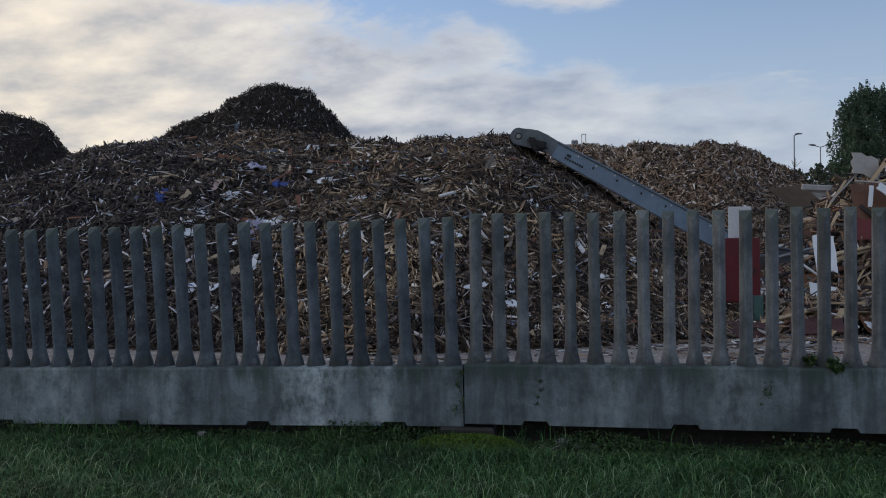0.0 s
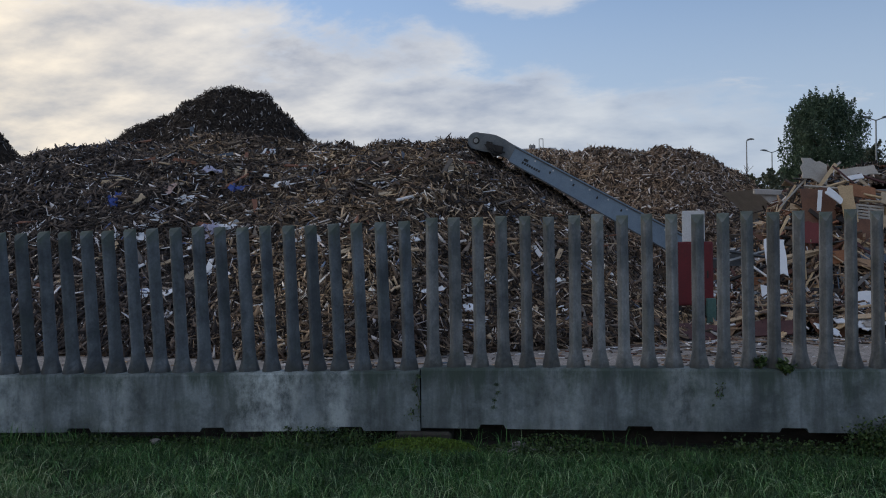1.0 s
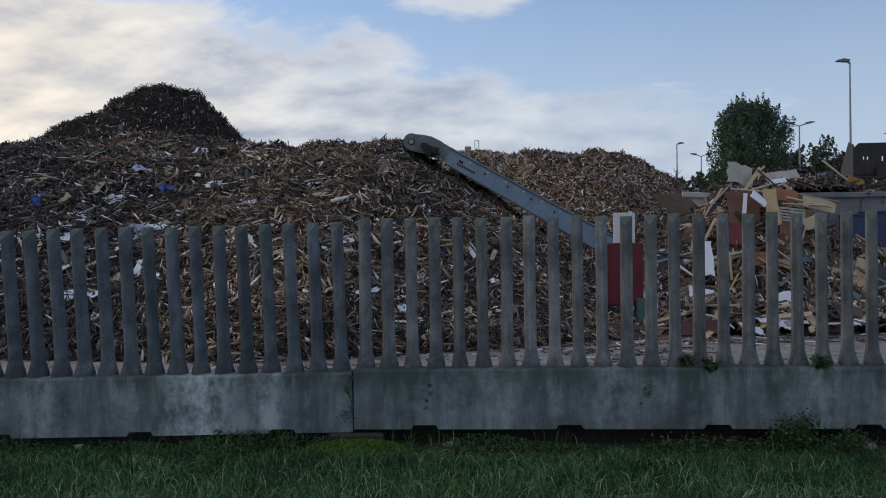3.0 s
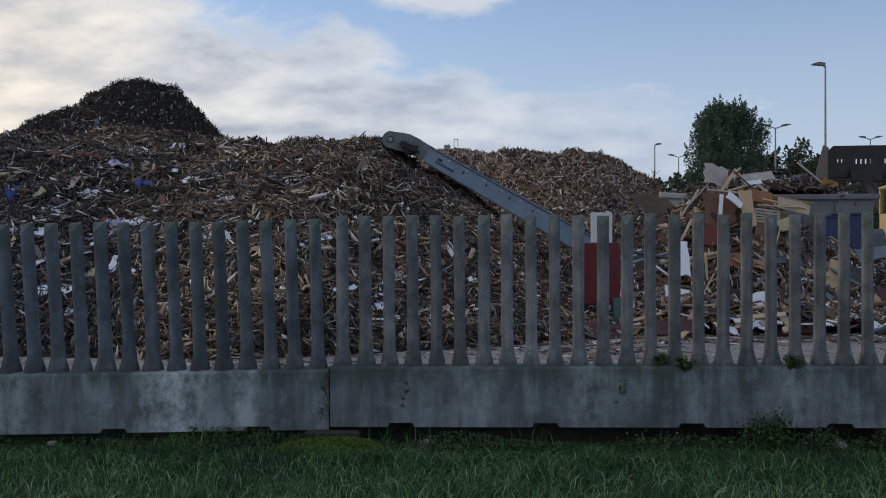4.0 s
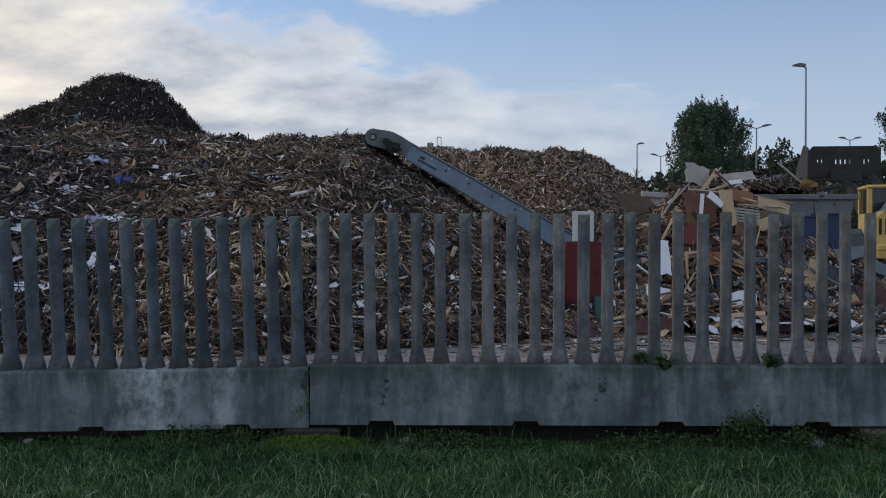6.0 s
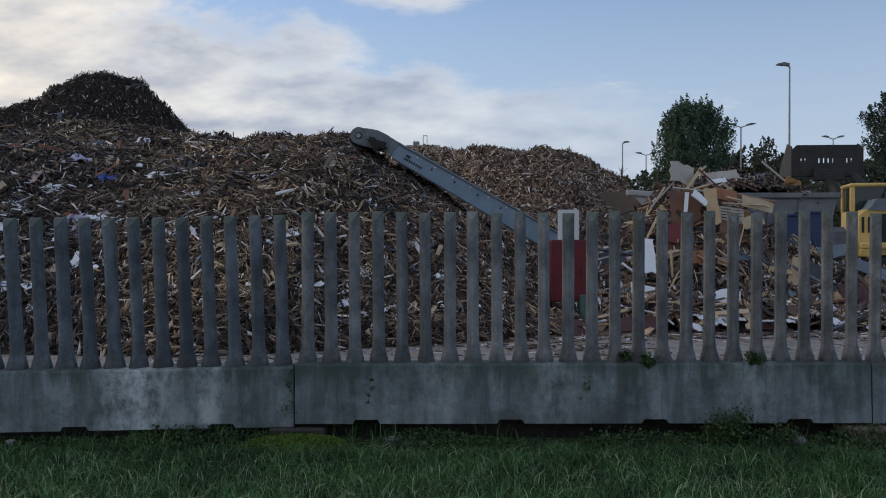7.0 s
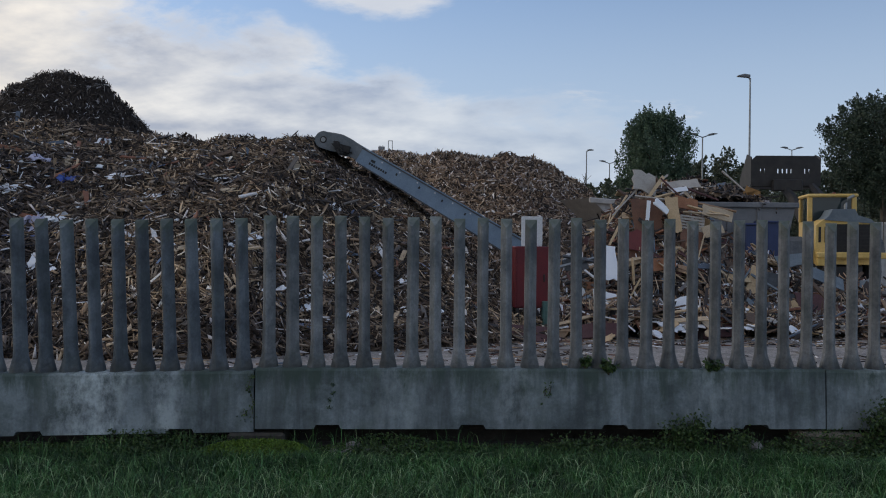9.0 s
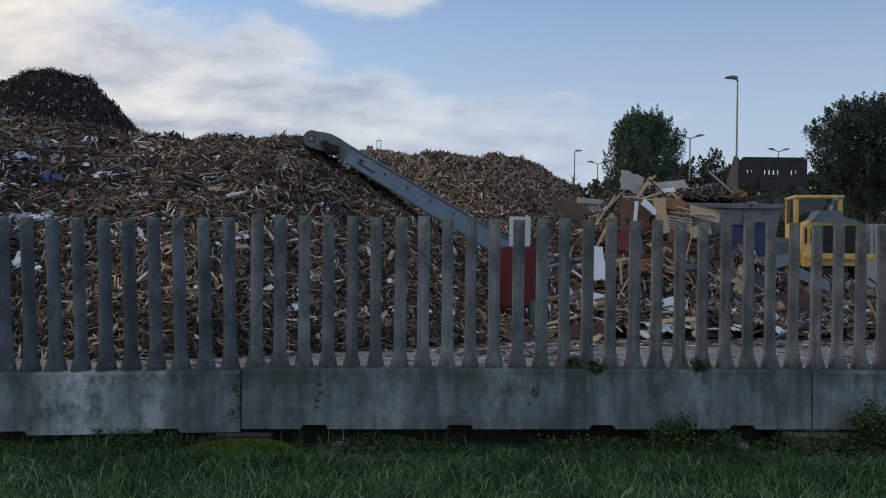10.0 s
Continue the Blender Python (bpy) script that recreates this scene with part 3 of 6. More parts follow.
def fence_panel(m, lean0=0.0, lean1=0.0, seed=5, post=POST):
    e = thing("fence_panel", "grey precast concrete fence panel with stained plinth and upright posts", "fence", m, "fence panels along the yard")
    part("plinth", PLINTH, None, e, "water-stained grey concrete plinth with notched foot")
    r = random.Random(seed)
    for k in range(24):
        p = part("post", post, None, e)
        p.location = ((k + 0.5) * PITCH - 0.006, 0.115, 0.518)
        lean = lean0 + (lean1 - lean0) * k / 23
        p.rotation_euler = (radians(r.uniform(-0.4, 0.4)), radians(lean + r.uniform(-0.35, 0.35)), radians(r.uniform(-4, 4)))
        p.scale = (r.uniform(0.96, 1.04), 1, r.uniform(0.992, 1.008))
    return e


fence_panel(pose(0.0, 0.0, 0.15))
fence_panel(pose(5.0, 0.0, 0.145, 0, 0.0, 0.3), seed=6)
fence_panel(pose(0, 0.008, 0.124) @ pose(0, 0, 0, 0, -0.5, 2.4) @ pose(-5.0, 0, 0), -3.2, -1.0, 7, DIMMEDPOST)


def footing(x, w, label, seed, top=0.138, front=-0.05, mat=None):
    bm = boxed(x - w / 2, x + w / 2, front, 0.32, -0.15, top, 0.02)
    for v in bm.verts:
        v.co += Vector((noise.noise(v.co * 9 + Vector((seed, 0, 0))), noise.noise(v.co * 9), 0)) * 0.02
    tagged(new("footing", bm_mesh("footing", bm, mat or FOOTMAT)), label, "footing", "footings under the panel joints")


footing(0.02, 0.5, "mossy concrete footing block under the fence joint", 1, 0.118)
footing(5.03, 0.52, "brownish concrete footing block under the fence joint", 4, 0.125, -0.13, BROWNFOOT)


# ---- heaps ----
def lerp(xs, zs, x):
    return np.interp(x, xs, zs)


def fbm(x, y, seed, scale, octaves=3):
    """Smooth value noise on arrays."""
    r = np.random.RandomState(seed)
    out, amp = 0.0, 1.0
    for o in range(octaves):
        for _ in range(4):
            a = r.uniform(0, 2 * math.pi)
            k = scale * 2 ** o * r.uniform(0.7, 1.4)
            out = out + amp * np.sin((x * math.cos(a) + y * math.sin(a)) * k + r.uniform(0, 6.28)) / 4
        amp *= 0.5
    return out


def h_main(x, y):
    crest = lerp([-24, -17, -14.2, -12.9, -12.3, -11.5, -10.2, -8.4, -7.0, -5.95, -4.9, -4.2, -3.6, -3, -2.35, -1.5, -0.95, 0.4, 2.2, 3.0, 4.4],
                 [2.6, 3.1, 3.5, 3.83, 4.13, 4.26, 4.36, 4.42, 4.55, 4.34, 4.18, 4.2, 4.0, 4.15, 4.08, 4.22, 4.1, 3.3, 2.1, 1.3, 0.0], x)
    yb = 4.55 + 1.2 * np.clip((x + 2) / 5, 0, 1) + 0.25 * np.sin(x * 0.7) + 0.9 * np.clip((x - 1.5) / 3, 0, 1)
    v = np.clip((y - yb) / (14 - yb), 0, 1)
    w = np.clip((22.5 - y) / 8.5, 0, 1)
    front = 1.42 * v - 0.42 * v * v
    s = np.where(y < 14, front, 1.3 * w - 0.3 * w * w)
    bumps = (0.20 * fbm(x, y, 3, 1.1) * (1 - 0.8 * np.exp(-((y - 14) / 1.3) ** 2)) + 0.09 * fbm(x, y, 8, 3.4) + 0.05 * fbm(x, y, 9, 8.0, 2)) * np.clip(crest * s / 1.2, 0, 1)
    return 0.1 + crest * s + bumps - 0.05


def h_cone(x, y, cx, cy, rx, ry, top, seed, power=1.0, lumpy=0.3):
    d = np.sqrt(((x - cx) / rx) ** 2 + ((y - cy) / ry) ** 2)
    s = np.clip(1 - d, 0, 1)
    s = s ** power
    return 0.08 + top * s + lumpy * fbm(x, y, seed, 1.0) * np.clip(s * 4, 0, 1)


def h_peak(x, y):
    flank = lerp([-26, -19, -16.7, -15.5, -14.0, -13.6, -12.8, -11.9, -10.9, -10.15, -9.7, -9.35, -8.85, -8.5, -8.2, -5.5, -3], [0.5, 4.5, 6.0, 6.68, 7.05, 7.45, 7.76, 7.98, 7.85, 7.62, 7.12, 6.85, 6.3, 5.85, 5.55, 3.6, 0.2], x)
    v = np.clip(1 - np.abs(y - 26) / 9.0, 0, 1)
    return 0.1 + flank * v + (0.08 * fbm(x, y, 31, 1.6) + 0.08 * fbm(x, y, 32, 5.0)) * np.clip(v * 4, 0, 1)


def h_left(x, y):
    flank = lerp([-36, -30, -24.5, -22, -21.2, -20.5, -19.9, -19.3, -18, -14], [0.2, 5.0, 7.0, 6.95, 6.8, 6.45, 5.6, 4.9, 3.8, 0.2], x)
    v = np.clip(1 - np.abs(y - 24) / 9.0, 0, 1)
    return 0.1 + flank * v + 0.12 * fbm(x, y, 37, 1.6) * np.clip(v * 4, 0, 1)


def h_right(x, y):
    flank = lerp([-9, -4, -0.5, 0.8, 1.9, 2.55, 3.5, 4.6, 5.3, 6.4, 7.1, 7.7, 8.3, 9.2, 12], [2.0, 4.1, 5.1, 5.22, 5.0, 5.22, 5.1, 5.04, 5.2, 4.92, 4.6, 4.2, 3.85, 2.9, 0.1], x)
    v = np.clip(1 - np.abs(y - 27) / 7.5, 0, 1)
    return 0.1 + flank * (1.2 * v - 0.2 * v * v) + (0.09 * fbm(x, y, 41, 1.8) + 0.07 * fbm(x, y, 42, 5.5)) * np.clip(v * 4, 0, 1)


def heap(name, label, h, x0, x1, y0, y1, step, core, chip, n, size, seed, yfront, tilt=0.5, sink=0.04, older=None, crust=None):
    """A heap: a lumpy core and a crust of loose chips over all of the side that shows."""
    rng = np.random.RandomState(seed)
    e = thing(name, label, "heap")
    xs, ys = np.arange(x0, x1 + step, step), np.arange(y0, y1 + step, step)
    X, Y = np.meshgrid(xs, ys)
    Z = h(X, Y) - 0.05
    v = np.stack([X, Y, Z], axis=-1).reshape(-1, 3)
    nx = len(xs)
    j, i = np.meshgrid(np.arange(len(ys) - 1), np.arange(nx - 1), indexing="ij")
    a = (j * nx + i).ravel()
    part("core", np_mesh("core", v, np.stack([a, a + 1, a + nx + 1, a + nx], axis=1), core), None, e, "packed fine litter and dark gap fill")
    cx0, cx1, cy0 = crust or (x0, x1, y0)
    px, py = rng.uniform(cx0, cx1, n * 2), rng.uniform(cy0, yfront, n * 2)
    pz = h(px, py)
    keep = pz > 0.16
    px, py, pz = px[keep][:n], py[keep][:n], pz[keep][:n]
    d = 0.05
    nrm = np.stack([-(h(px + d, py) - pz) / d, -(h(px, py + d) - pz) / d, np.ones(len(px))], axis=1)
    nrm /= np.linalg.norm(nrm, axis=1)[:, None]
    m = len(px)
    lo, hi, wd, th = size
    length = lo + (hi - lo) * rng.beta(1.25, 2.9, m)
    width = np.clip(wd * np.exp(rng.normal(-0.1, 0.6, m)), 0.008, wd * 2.6)
    flake = rng.uniform(size=m) < 0.10
    length = np.where(flake, length * 0.42 + 0.03, length)
    width = np.where(flake, length * rng.uniform(0.4, 0.9, m), width)
    thick = rng.uniform(th * 0.5, th * 1.6, m)
    pos = np.stack([px, py, pz], axis=1) + nrm * rng.uniform(-sink, sink * 0.9, (m, 1))
    lie = 2.6 * fbm(px, py, seed + 5, 0.9, 2) + rng.normal(0, 0.8, m)
    old = older(px, py) + rng.normal(0, 0.25, m) > 0 if older else np.zeros(m, bool)
    for pick, mt, lab in ((~old, chip, "loose splintered chips"), (old, OLDCHIP, "older dark grey-brown chips")):
        if pick.any():
            o = part("wood_litter", chips_mesh("wood_litter", pos[pick], nrm[pick], length[pick], width[pick], thick[pick], mt, rng, tilt, lie[pick]), None, e, lab)
            o["kind"] = "stuff"
    return e


def older_main(x, y):
    """Where the big heap is made of an older, darker load."""
    return (-7.2 + 0.42 * np.clip(12 - y, 0, 7) - x) / 2.0 + 0.8 * fbm(x, y, 29, 0.55) - 0.5 * np.clip((y - 11.5) / 2, 0, 1)


MAIN = heap("wood_chip_heap", "large heap of brown shredded waste wood with pale splinters", h_main, -24, 4.6, 4.0, 22.4, 0.2, CHIPCORE, CHIP, 112000, (0.06, 0.62, 0.03, 0.012), 11, 15.4, 0.5, 0.08, older_main, (-16.5, 4.6, 4.0))
heap("dark_chip_heap", "tall dark brown heap of fine shredded wood", h_peak, -26, -3, 17, 35, 0.25, DARKCORE, DARKCHIP, 34000, (0.05, 0.42, 0.03, 0.012), 12, 27.0, 0.7, 0.07, None, (-20, -6, 20.5))
heap("dark_chip_heap", "dark brown steep-sided heap of shredded wood", h_left, -36, -14, 15, 33, 0.25, DARKCORE, DARKCHIP, 15000, (0.05, 0.42, 0.03, 0.012), 13, 25.5, 0.7, 0.07, None, (-27, -16.5, 19))
heap("wood_chip_heap", "distant brown heap of shredded waste wood", h_right, -9, 12, 19.5, 34.5, 0.25, CHIPCORE, FRESHCHIP, 34000, (0.07, 0.58, 0.04, 0.018), 14, 28.0, 0.6, 0.07, None, (-2, 11, 20.5))


def loose(name, label, category, me, m, group="", mat=None):
    ob = new(name, me)
    ob.matrix_basis = m
    return tagged(ob, label, category, group)


def slab_mesh(name, w, h, t, mat, seed=0, worn=0.012):
    """A worn sheet lying in local x, z, with chipped corners."""
    r = random.Random(seed)
    pts = [(-w / 2, -h / 2), (w / 2, -h / 2), (w / 2, h / 2), (-w / 2, h / 2)]
    out = []
    for k, (a, b) in enumerate(pts):
        na, nb = pts[(k + 1) % 4]
        torn = 2.2 if r.random() < 0.3 else 1.0
        for f in (0.0, r.uniform(0.15, 0.35), r.uniform(0.45, 0.6), r.uniform(0.7, 0.9)):
            j = worn * (torn if f else 1.0)
            out.append((a + (na - a) * f + r.uniform(-j, j), b + (nb - b) * f + r.uniform(-j, j)))
    bm = prism(bmesh.new(), out, (1, 0, 0), (0, 0, 1), (0, -t / 2, 0), (0, t, 0))
    return bm_mesh(name, bm, mat)


# pieces that lie on the big heap
def scraps_on_heap():
    r = random.Random(77)
    splinter = []
    for k in range(10):
        L, W, T = r.uniform(0.35, 0.85), r.uniform(0.035, 0.10), r.uniform(0.012, 0.035)
        bm = bmesh.new()
        prism(bm, [(-L / 2, -W / 2), (L / 2 - W * r.uniform(0, 1.5), -W / 2), (L / 2, W * r.uniform(-0.3, 0.5)), (-L / 2 + W * r.uniform(0, 1.2), W / 2)], (1, 0, 0), (0, 1, 0), (0, 0, 0), (0, 0, T))
        splinter.append(bm_mesh("splinter", bm, PLANK))
    for k in range(280):
        x, y = r.uniform(-9.5, 3.2), r.uniform(6.2, 13.6)
        z = float(h_main(np.array(x), np.array(y)))
        if z < 0.25:
            continue
        sl = float(h_main(np.array(x), np.array(y + 0.1)) - z) / 0.1
        o = part("splinter", splinter[k % 10], None, MAIN)
        o.matrix_basis = pose(x, y, z + 0.04, math.degrees(math.atan(sl)) + r.gauss(0, 14), r.gauss(0, 12), 0) @ pose(0, 0, 0, 0, 0, r.uniform(0, 360))
    spots = [(-6.3, 10.76, "crumpled pale lilac sheet lying on wood chips", LILAC, 0.34),
             (-5.97, 11.31, "pale laminate offcut lying on wood chips", PALEPLY, 0.3),
             (-6.15, 9.56, "white laminate offcut lying on wood chips", WHITE, 0.4),
             (-5.66, 12.86, "white laminate offcut lying on wood chips", WHITE, 0.3),
             (-6.74, 12.81, "pale laminate offcut lying on wood chips", PALEPLY, 0.26),
             (-6.67, 13.16, "pale laminate offcut lying on wood chips", PALEPLY, 0.24),
             (-6.73, 9.61, "pale pinkish board offcut lying on wood chips", PINKBOARD, 0.36),
             (-9.63, 13.31, "pale laminate offcut lying on wood chips", PALEPLY, 0.3),
             (-6.3, 9.26, "white laminate offcut lying on wood chips", WHITE, 0.3),
             (-5.16, 8.31, "white laminate offcut lying on wood chips", WHITE, 0.34),
             (-5.27, 8.11, "crumpled pale lilac sheet lying on wood chips", LILAC, 0.4),
             (-4.87, 8.26, "white laminate offcut lying on wood chips", WHITE, 0.32),
             (-7.1, 8.86, "pale laminate offcut lying on wood chips", PALEPLY, 0.3),
             (-6.52, 8.46, "white laminate offcut lying on wood chips", WHITE, 0.34),
             (-6.2, 8.11, "white laminate offcut lying on wood chips", WHITE, 0.28),
             (-4.52, 10.16, "white laminate offcut lying on wood chips", WHITE, 0.3),
             (-3.89, 10.26, "pale laminate offcut lying on wood chips", PALEPLY, 0.32),
             (-3.52, 9.31, "white laminate offcut lying on wood chips", WHITE, 0.3),
             (-2.27, 9.46, "pale laminate offcut lying on wood chips", PALEPLY, 0.3),
             (-1.13, 9.71, "pale laminate offcut lying on wood chips", PALEPLY, 0.34),
             (-2.14, 9.31, "pale laminate offcut lying on wood chips", PALEPLY, 0.26),
             (-6.34, 7.56, "white laminate offcut lying on wood chips", WHITE, 0.3),
             (-5.94, 6.76, "white laminate offcut lying on wood chips", WHITE, 0.34),
             (-5.59, 6.06, "white laminate offcut lying on wood chips", WHITE, 0.36),
             (-5.16, 6.01, "white laminate offcut lying on wood chips", WHITE, 0.3),
             (-4.75, 6.86, "white laminate offcut lying on wood chips", WHITE, 0.3),
             (-5.07, 6.71, "pale laminate offcut lying on wood chips", PALEPLY, 0.28),
             (-1.1, 11.06, "pale laminate offcut lying on wood chips", PALEPLY, 0.24),
             (-0.25, 10.66, "white laminate offcut lying on wood chips", WHITE, 0.26),
             (-1.39, 7.66, "white laminate offcut lying on wood chips", WHITE, 0.3),
             (-3.35, 7.46, "white laminate offcut lying on wood chips", WHITE, 0.26),
             (-0.01, 7.46, "white laminate offcut lying on wood chips", WHITE, 0.3),
             (-0.28, 6.16, "white laminate offcut lying on wood chips", WHITE, 0.36),
             (-2.36, 6.81, "pale laminate offcut lying on wood chips", PALEPLY, 0.26),
             (-5.42, 10.06, "crumpled blue plastic scrap lying on wood chips", BRIGHTBLUE, 0.3),
             (-7.86, 9.51, "crumpled blue plastic scrap lying on wood chips", BRIGHTBLUE, 0.22),
             (-7.58, 8.91, "crumpled blue plastic scrap lying on wood chips", BRIGHTBLUE, 0.18)]
    for k in range(150):
        spots.append((r.uniform(-9, 2.4), r.uniform(6.0, 12.4), "white laminate offcut lying on wood chips", WHITE, r.uniform(0.05, 0.16)))
    n = "scrap_sheet"
    for k, (x, y, lab, mt, s) in enumerate(spots):
        z = float(h_main(np.array(x), np.array(y)))
        sl = float(h_main(np.array(x), np.array(y + 0.1)) - z) / 0.1
        if mt in (BRIGHTBLUE, LILAC):
            bm = bmesh.new()
            bmesh.ops.create_grid(bm, x_segments=5, y_segments=5, size=s / 2)
            for v in bm.verts:
                v.co += Vector((r.uniform(-1, 1), r.uniform(-1, 1), r.uniform(-0.8, 2))) * 0.05
            bmesh.ops.solidify(bm, geom=bm.faces[:], thickness=0.008)
            me = bm_mesh(n, bm, mt)
        else:
            me = slab_mesh(n, s, s * r.uniform(0.35, 0.8), 0.016, mt, k, s * 0.18)
            me.transform(Matrix.Rotation(radians(90), 4, "X"))
        loose(n, lab, "scrap", me, pose(x, y, z + 0.06, math.degrees(math.atan(sl)) + r.gauss(0, 12), r.gauss(0, 10), 0) @ pose(0, 0, 0, 0, 0, r.uniform(0, 360)), "scraps on the chip heap")


scraps_on_heap()


# ---- conveyor ----
def conveyor():
    low, head = Vector((3.9, 12.75, 1.50)), Vector((-0.92, 13.3, 4.26))
    e = thing("conveyor", "blue-grey steel belt conveyor rising onto the wood chip heap", "conveyor")
    s = (head - low).normalized()
    side = Vector((s.y, -s.x, 0)).normalized()     # towards the fence
    if side.y > 0:
        side = -side
    up = side.cross(s)
    if up.z < 0:
        up = -up
    L = (head - low).length
    W = 0.8
    top0 = 0.30

    def at(a, b, w=0.0):
        return low + s * a + up * b + side * w

    # side plate outline: a straight box beam with a tapering, rounded head
    beam = [(-0.6, -0.13), (L - 1.15, -0.03), (L - 1.15, top0), (-0.6, top0)]
    headp = [(L - 1.16, 0.01), (L - 0.85, -0.01), (L - 0.5, -0.12)]
    for k in range(10):
        a = radians(-110 + 22 * k)
        headp.append((L - 0.24 + 0.205 * math.cos(a), 0.03 + 0.205 * math.sin(a)))
    headp += [(L - 0.42, 0.31), (L - 0.6, 0.365), (L - 0.85, 0.375), (L - 1.05, top0 + 0.055), (L - 1.3, top0 + 0.03), (L - 1.16, top0 + 0.025)]
    for w in (0.0, -W):
        part("side_beam", prism(bmesh.new(), beam, s, up, at(0, 0, w - 0.03), side * 0.06), CONVBLUE, e, "blue-grey painted steel side beam")
        part("head_plate", prism(bmesh.new(), headp, s, up, at(0, 0, w - 0.025), side * 0.07), HEADGREY, e, "dusty blue-grey rounded head plate")
        part("cover_rail", prism(bmesh.new(), [(-0.6, top0 + 0.04), (L - 1.2, top0 + 0.04), (L - 1.05, top0 + 0.062), (-0.6, top0 + 0.062)], s, up, at(0, 0, w - 0.10), side * 0.05), CONVBLUE, e, "blue-grey belt cover rail")
        # lip along the top
        part("lip", prism(bmesh.new(), [(-0.6, top0 + 0.004), (L - 1.15, top0 + 0.004), (L - 1.15, top0 + 0.034), (-0.6, top0 + 0.034)], s, up, at(0, 0, w - 0.06), side * 0.11), CONVDARK, e)
        part("lower_flange", prism(bmesh.new(), [(-0.6, -0.162), (L - 1.2, -0.06), (L - 1.2, -0.034), (-0.6, -0.134)], s, up, at(0, 0, w - 0.05), side * 0.10), CONVDARK, e)
    part("belt", prism(bmesh.new(), [(-0.6, 0.25), (L - 0.9, 0.25), (L - 0.3, 0.10), (L - 0.08, -0.03), (L - 0.3, -0.15), (L - 0.9, 0.04), (-0.6, 0.05), (-0.6, 0.08), (L - 0.9, 0.07), (L - 0.3, -0.11), (L - 0.16, -0.03), (L - 0.3, 0.06), (L - 0.9, 0.22), (-0.6, 0.22)], s, up, at(0, 0, -W + 0.06), side * (W - 0.12)), RUBBER, e, "black rubber belt")
    c = at(L - 0.24, 0.03)
    part("drum", tube(bmesh.new(), [c + side * 0.065, c - side * (W + 0.065)], [0.055, 0.055], 14), GALV, e, "steel drum shaft")
    part("bearing", tube(bmesh.new(), [c + side * 0.046, c + side * 0.062], [0.085, 0.08], 18), BLACKSTEEL, e, "round dark bearing housing")
    part("motor_box", prism(bmesh.new(), [(L - 0.95, 0.05), (L - 0.6, 0.0), (L - 0.48, 0.04), (L - 0.58, 0.12), (L - 0.9, 0.2)], s, up, at(0, 0, 0.045), side * 0.14), RUBBER, e, "dark hydraulic motor guard")
    for k in range(3):
        h0 = at(L - 1.0 + 0.05 * k, 0.1 - 0.05 * k, 0.1)
        part("hose", tube(bmesh.new(), [h0, at(L - 0.8, 0.02 - 0.06 * k, 0.2), at(L - 0.62, 0.16 - 0.08 * k, 0.16), at(L - 0.5, 0.12, 0.1)], [0.022] * 4, 6), RUBBER, e, "black hydraulic hose")
    for k in range(6):
        a = 0.3 + k * 0.62
        part("slot", prism(bmesh.new(), [(a, 0.15), (a + 0.04, 0.15), (a + 0.04, 0.21), (a, 0.21)], s, up, at(0, 0, 0.031), side * 0.008), INK, e, "dark bolt slot")
    for k in range(9):
        a = 0.0 + k * 0.48
        part("bolt", prism(bmesh.new(), [(a, top0 - 0.06), (a + 0.035, top0 - 0.06), (a + 0.035, top0 - 0.025), (a, top0 - 0.025)], s, up, at(0, 0, 0.031), side * 0.008), WHITEPAINT, e, "bright bolt head")
    # maker's name as bars
    for k in range(8):
        a = L - 1.46 - k * 0.062
        part("lettering", prism(bmesh.new(), [(a - 0.045, 0.06), (a, 0.06), (a, 0.115), (a - 0.045, 0.115)], s, up, at(0, 0, 0.031), side * 0.004), INK, e)
    part("lettering", prism(bmesh.new(), [(L - 1.58, 0.14), (L - 1.47, 0.14), (L - 1.47, 0.2), (L - 1.58, 0.2)], s, up, at(0, 0, 0.031), side * 0.004), INK, e)
    # support legs and a feed box at the low end
    for a in (0.0, 1.6):
        for w in (-0.02, -W + 0.02):
            p = at(a, 0.0, w)
            q = Vector((p.x + 0.05, p.y, 0.12))
            part("leg", tube(bmesh.new(), [q, p], [0.045, 0.045], 8), CONVDARK, e)
    part("feed_box", boxed(low.x - 0.1, low.x + 1.1, low.y - 0.1, low.y + 1.0, 0.12, 1.3, 0.03), CONVDARK, e, "dark grey steel feed box")
    return e


conveyor()


def red_cabinet():
    e = thing("machine_cabinet", "red painted steel cabinet with a white board on top", "cabinet", pose(3.565, 8.2, 0.12, 0, 0, 1))
    part("body", boxed(-0.325, 0.315, 0.0, 0.45, 0.47, 1.585, 0.015), RED, e, "red painted steel body")
    part("door", boxed(-0.285, 0.285, -0.014, -0.001, 0.50, 1.555, 0.004), RED, e)
    part("handle", boxed(0.2, 0.225, -0.035, -0.015, 0.95, 1.08, 0.004), BLACKSTEEL, e, "small dark handle")
    bm = boxed(-0.2, 0.185, 0.05, 0.08, 1.586, 2.13, 0.008)
    part("board", bm, WHITEPAINT, e, "white board")
    part("side_box", boxed(0.17, 0.33, -0.16, -0.02, 0.0, 0.60, 0.012), GREENP, e, "grey-green painted box")
    for x in (-0.26, 0.26):
        for y in (0.05, 0.4):
            part("leg", boxed(x - 0.03, x + 0.03, y - 0.03, y + 0.03, 0.0, 0.468), BLACKSTEEL, e)


red_cabinet()


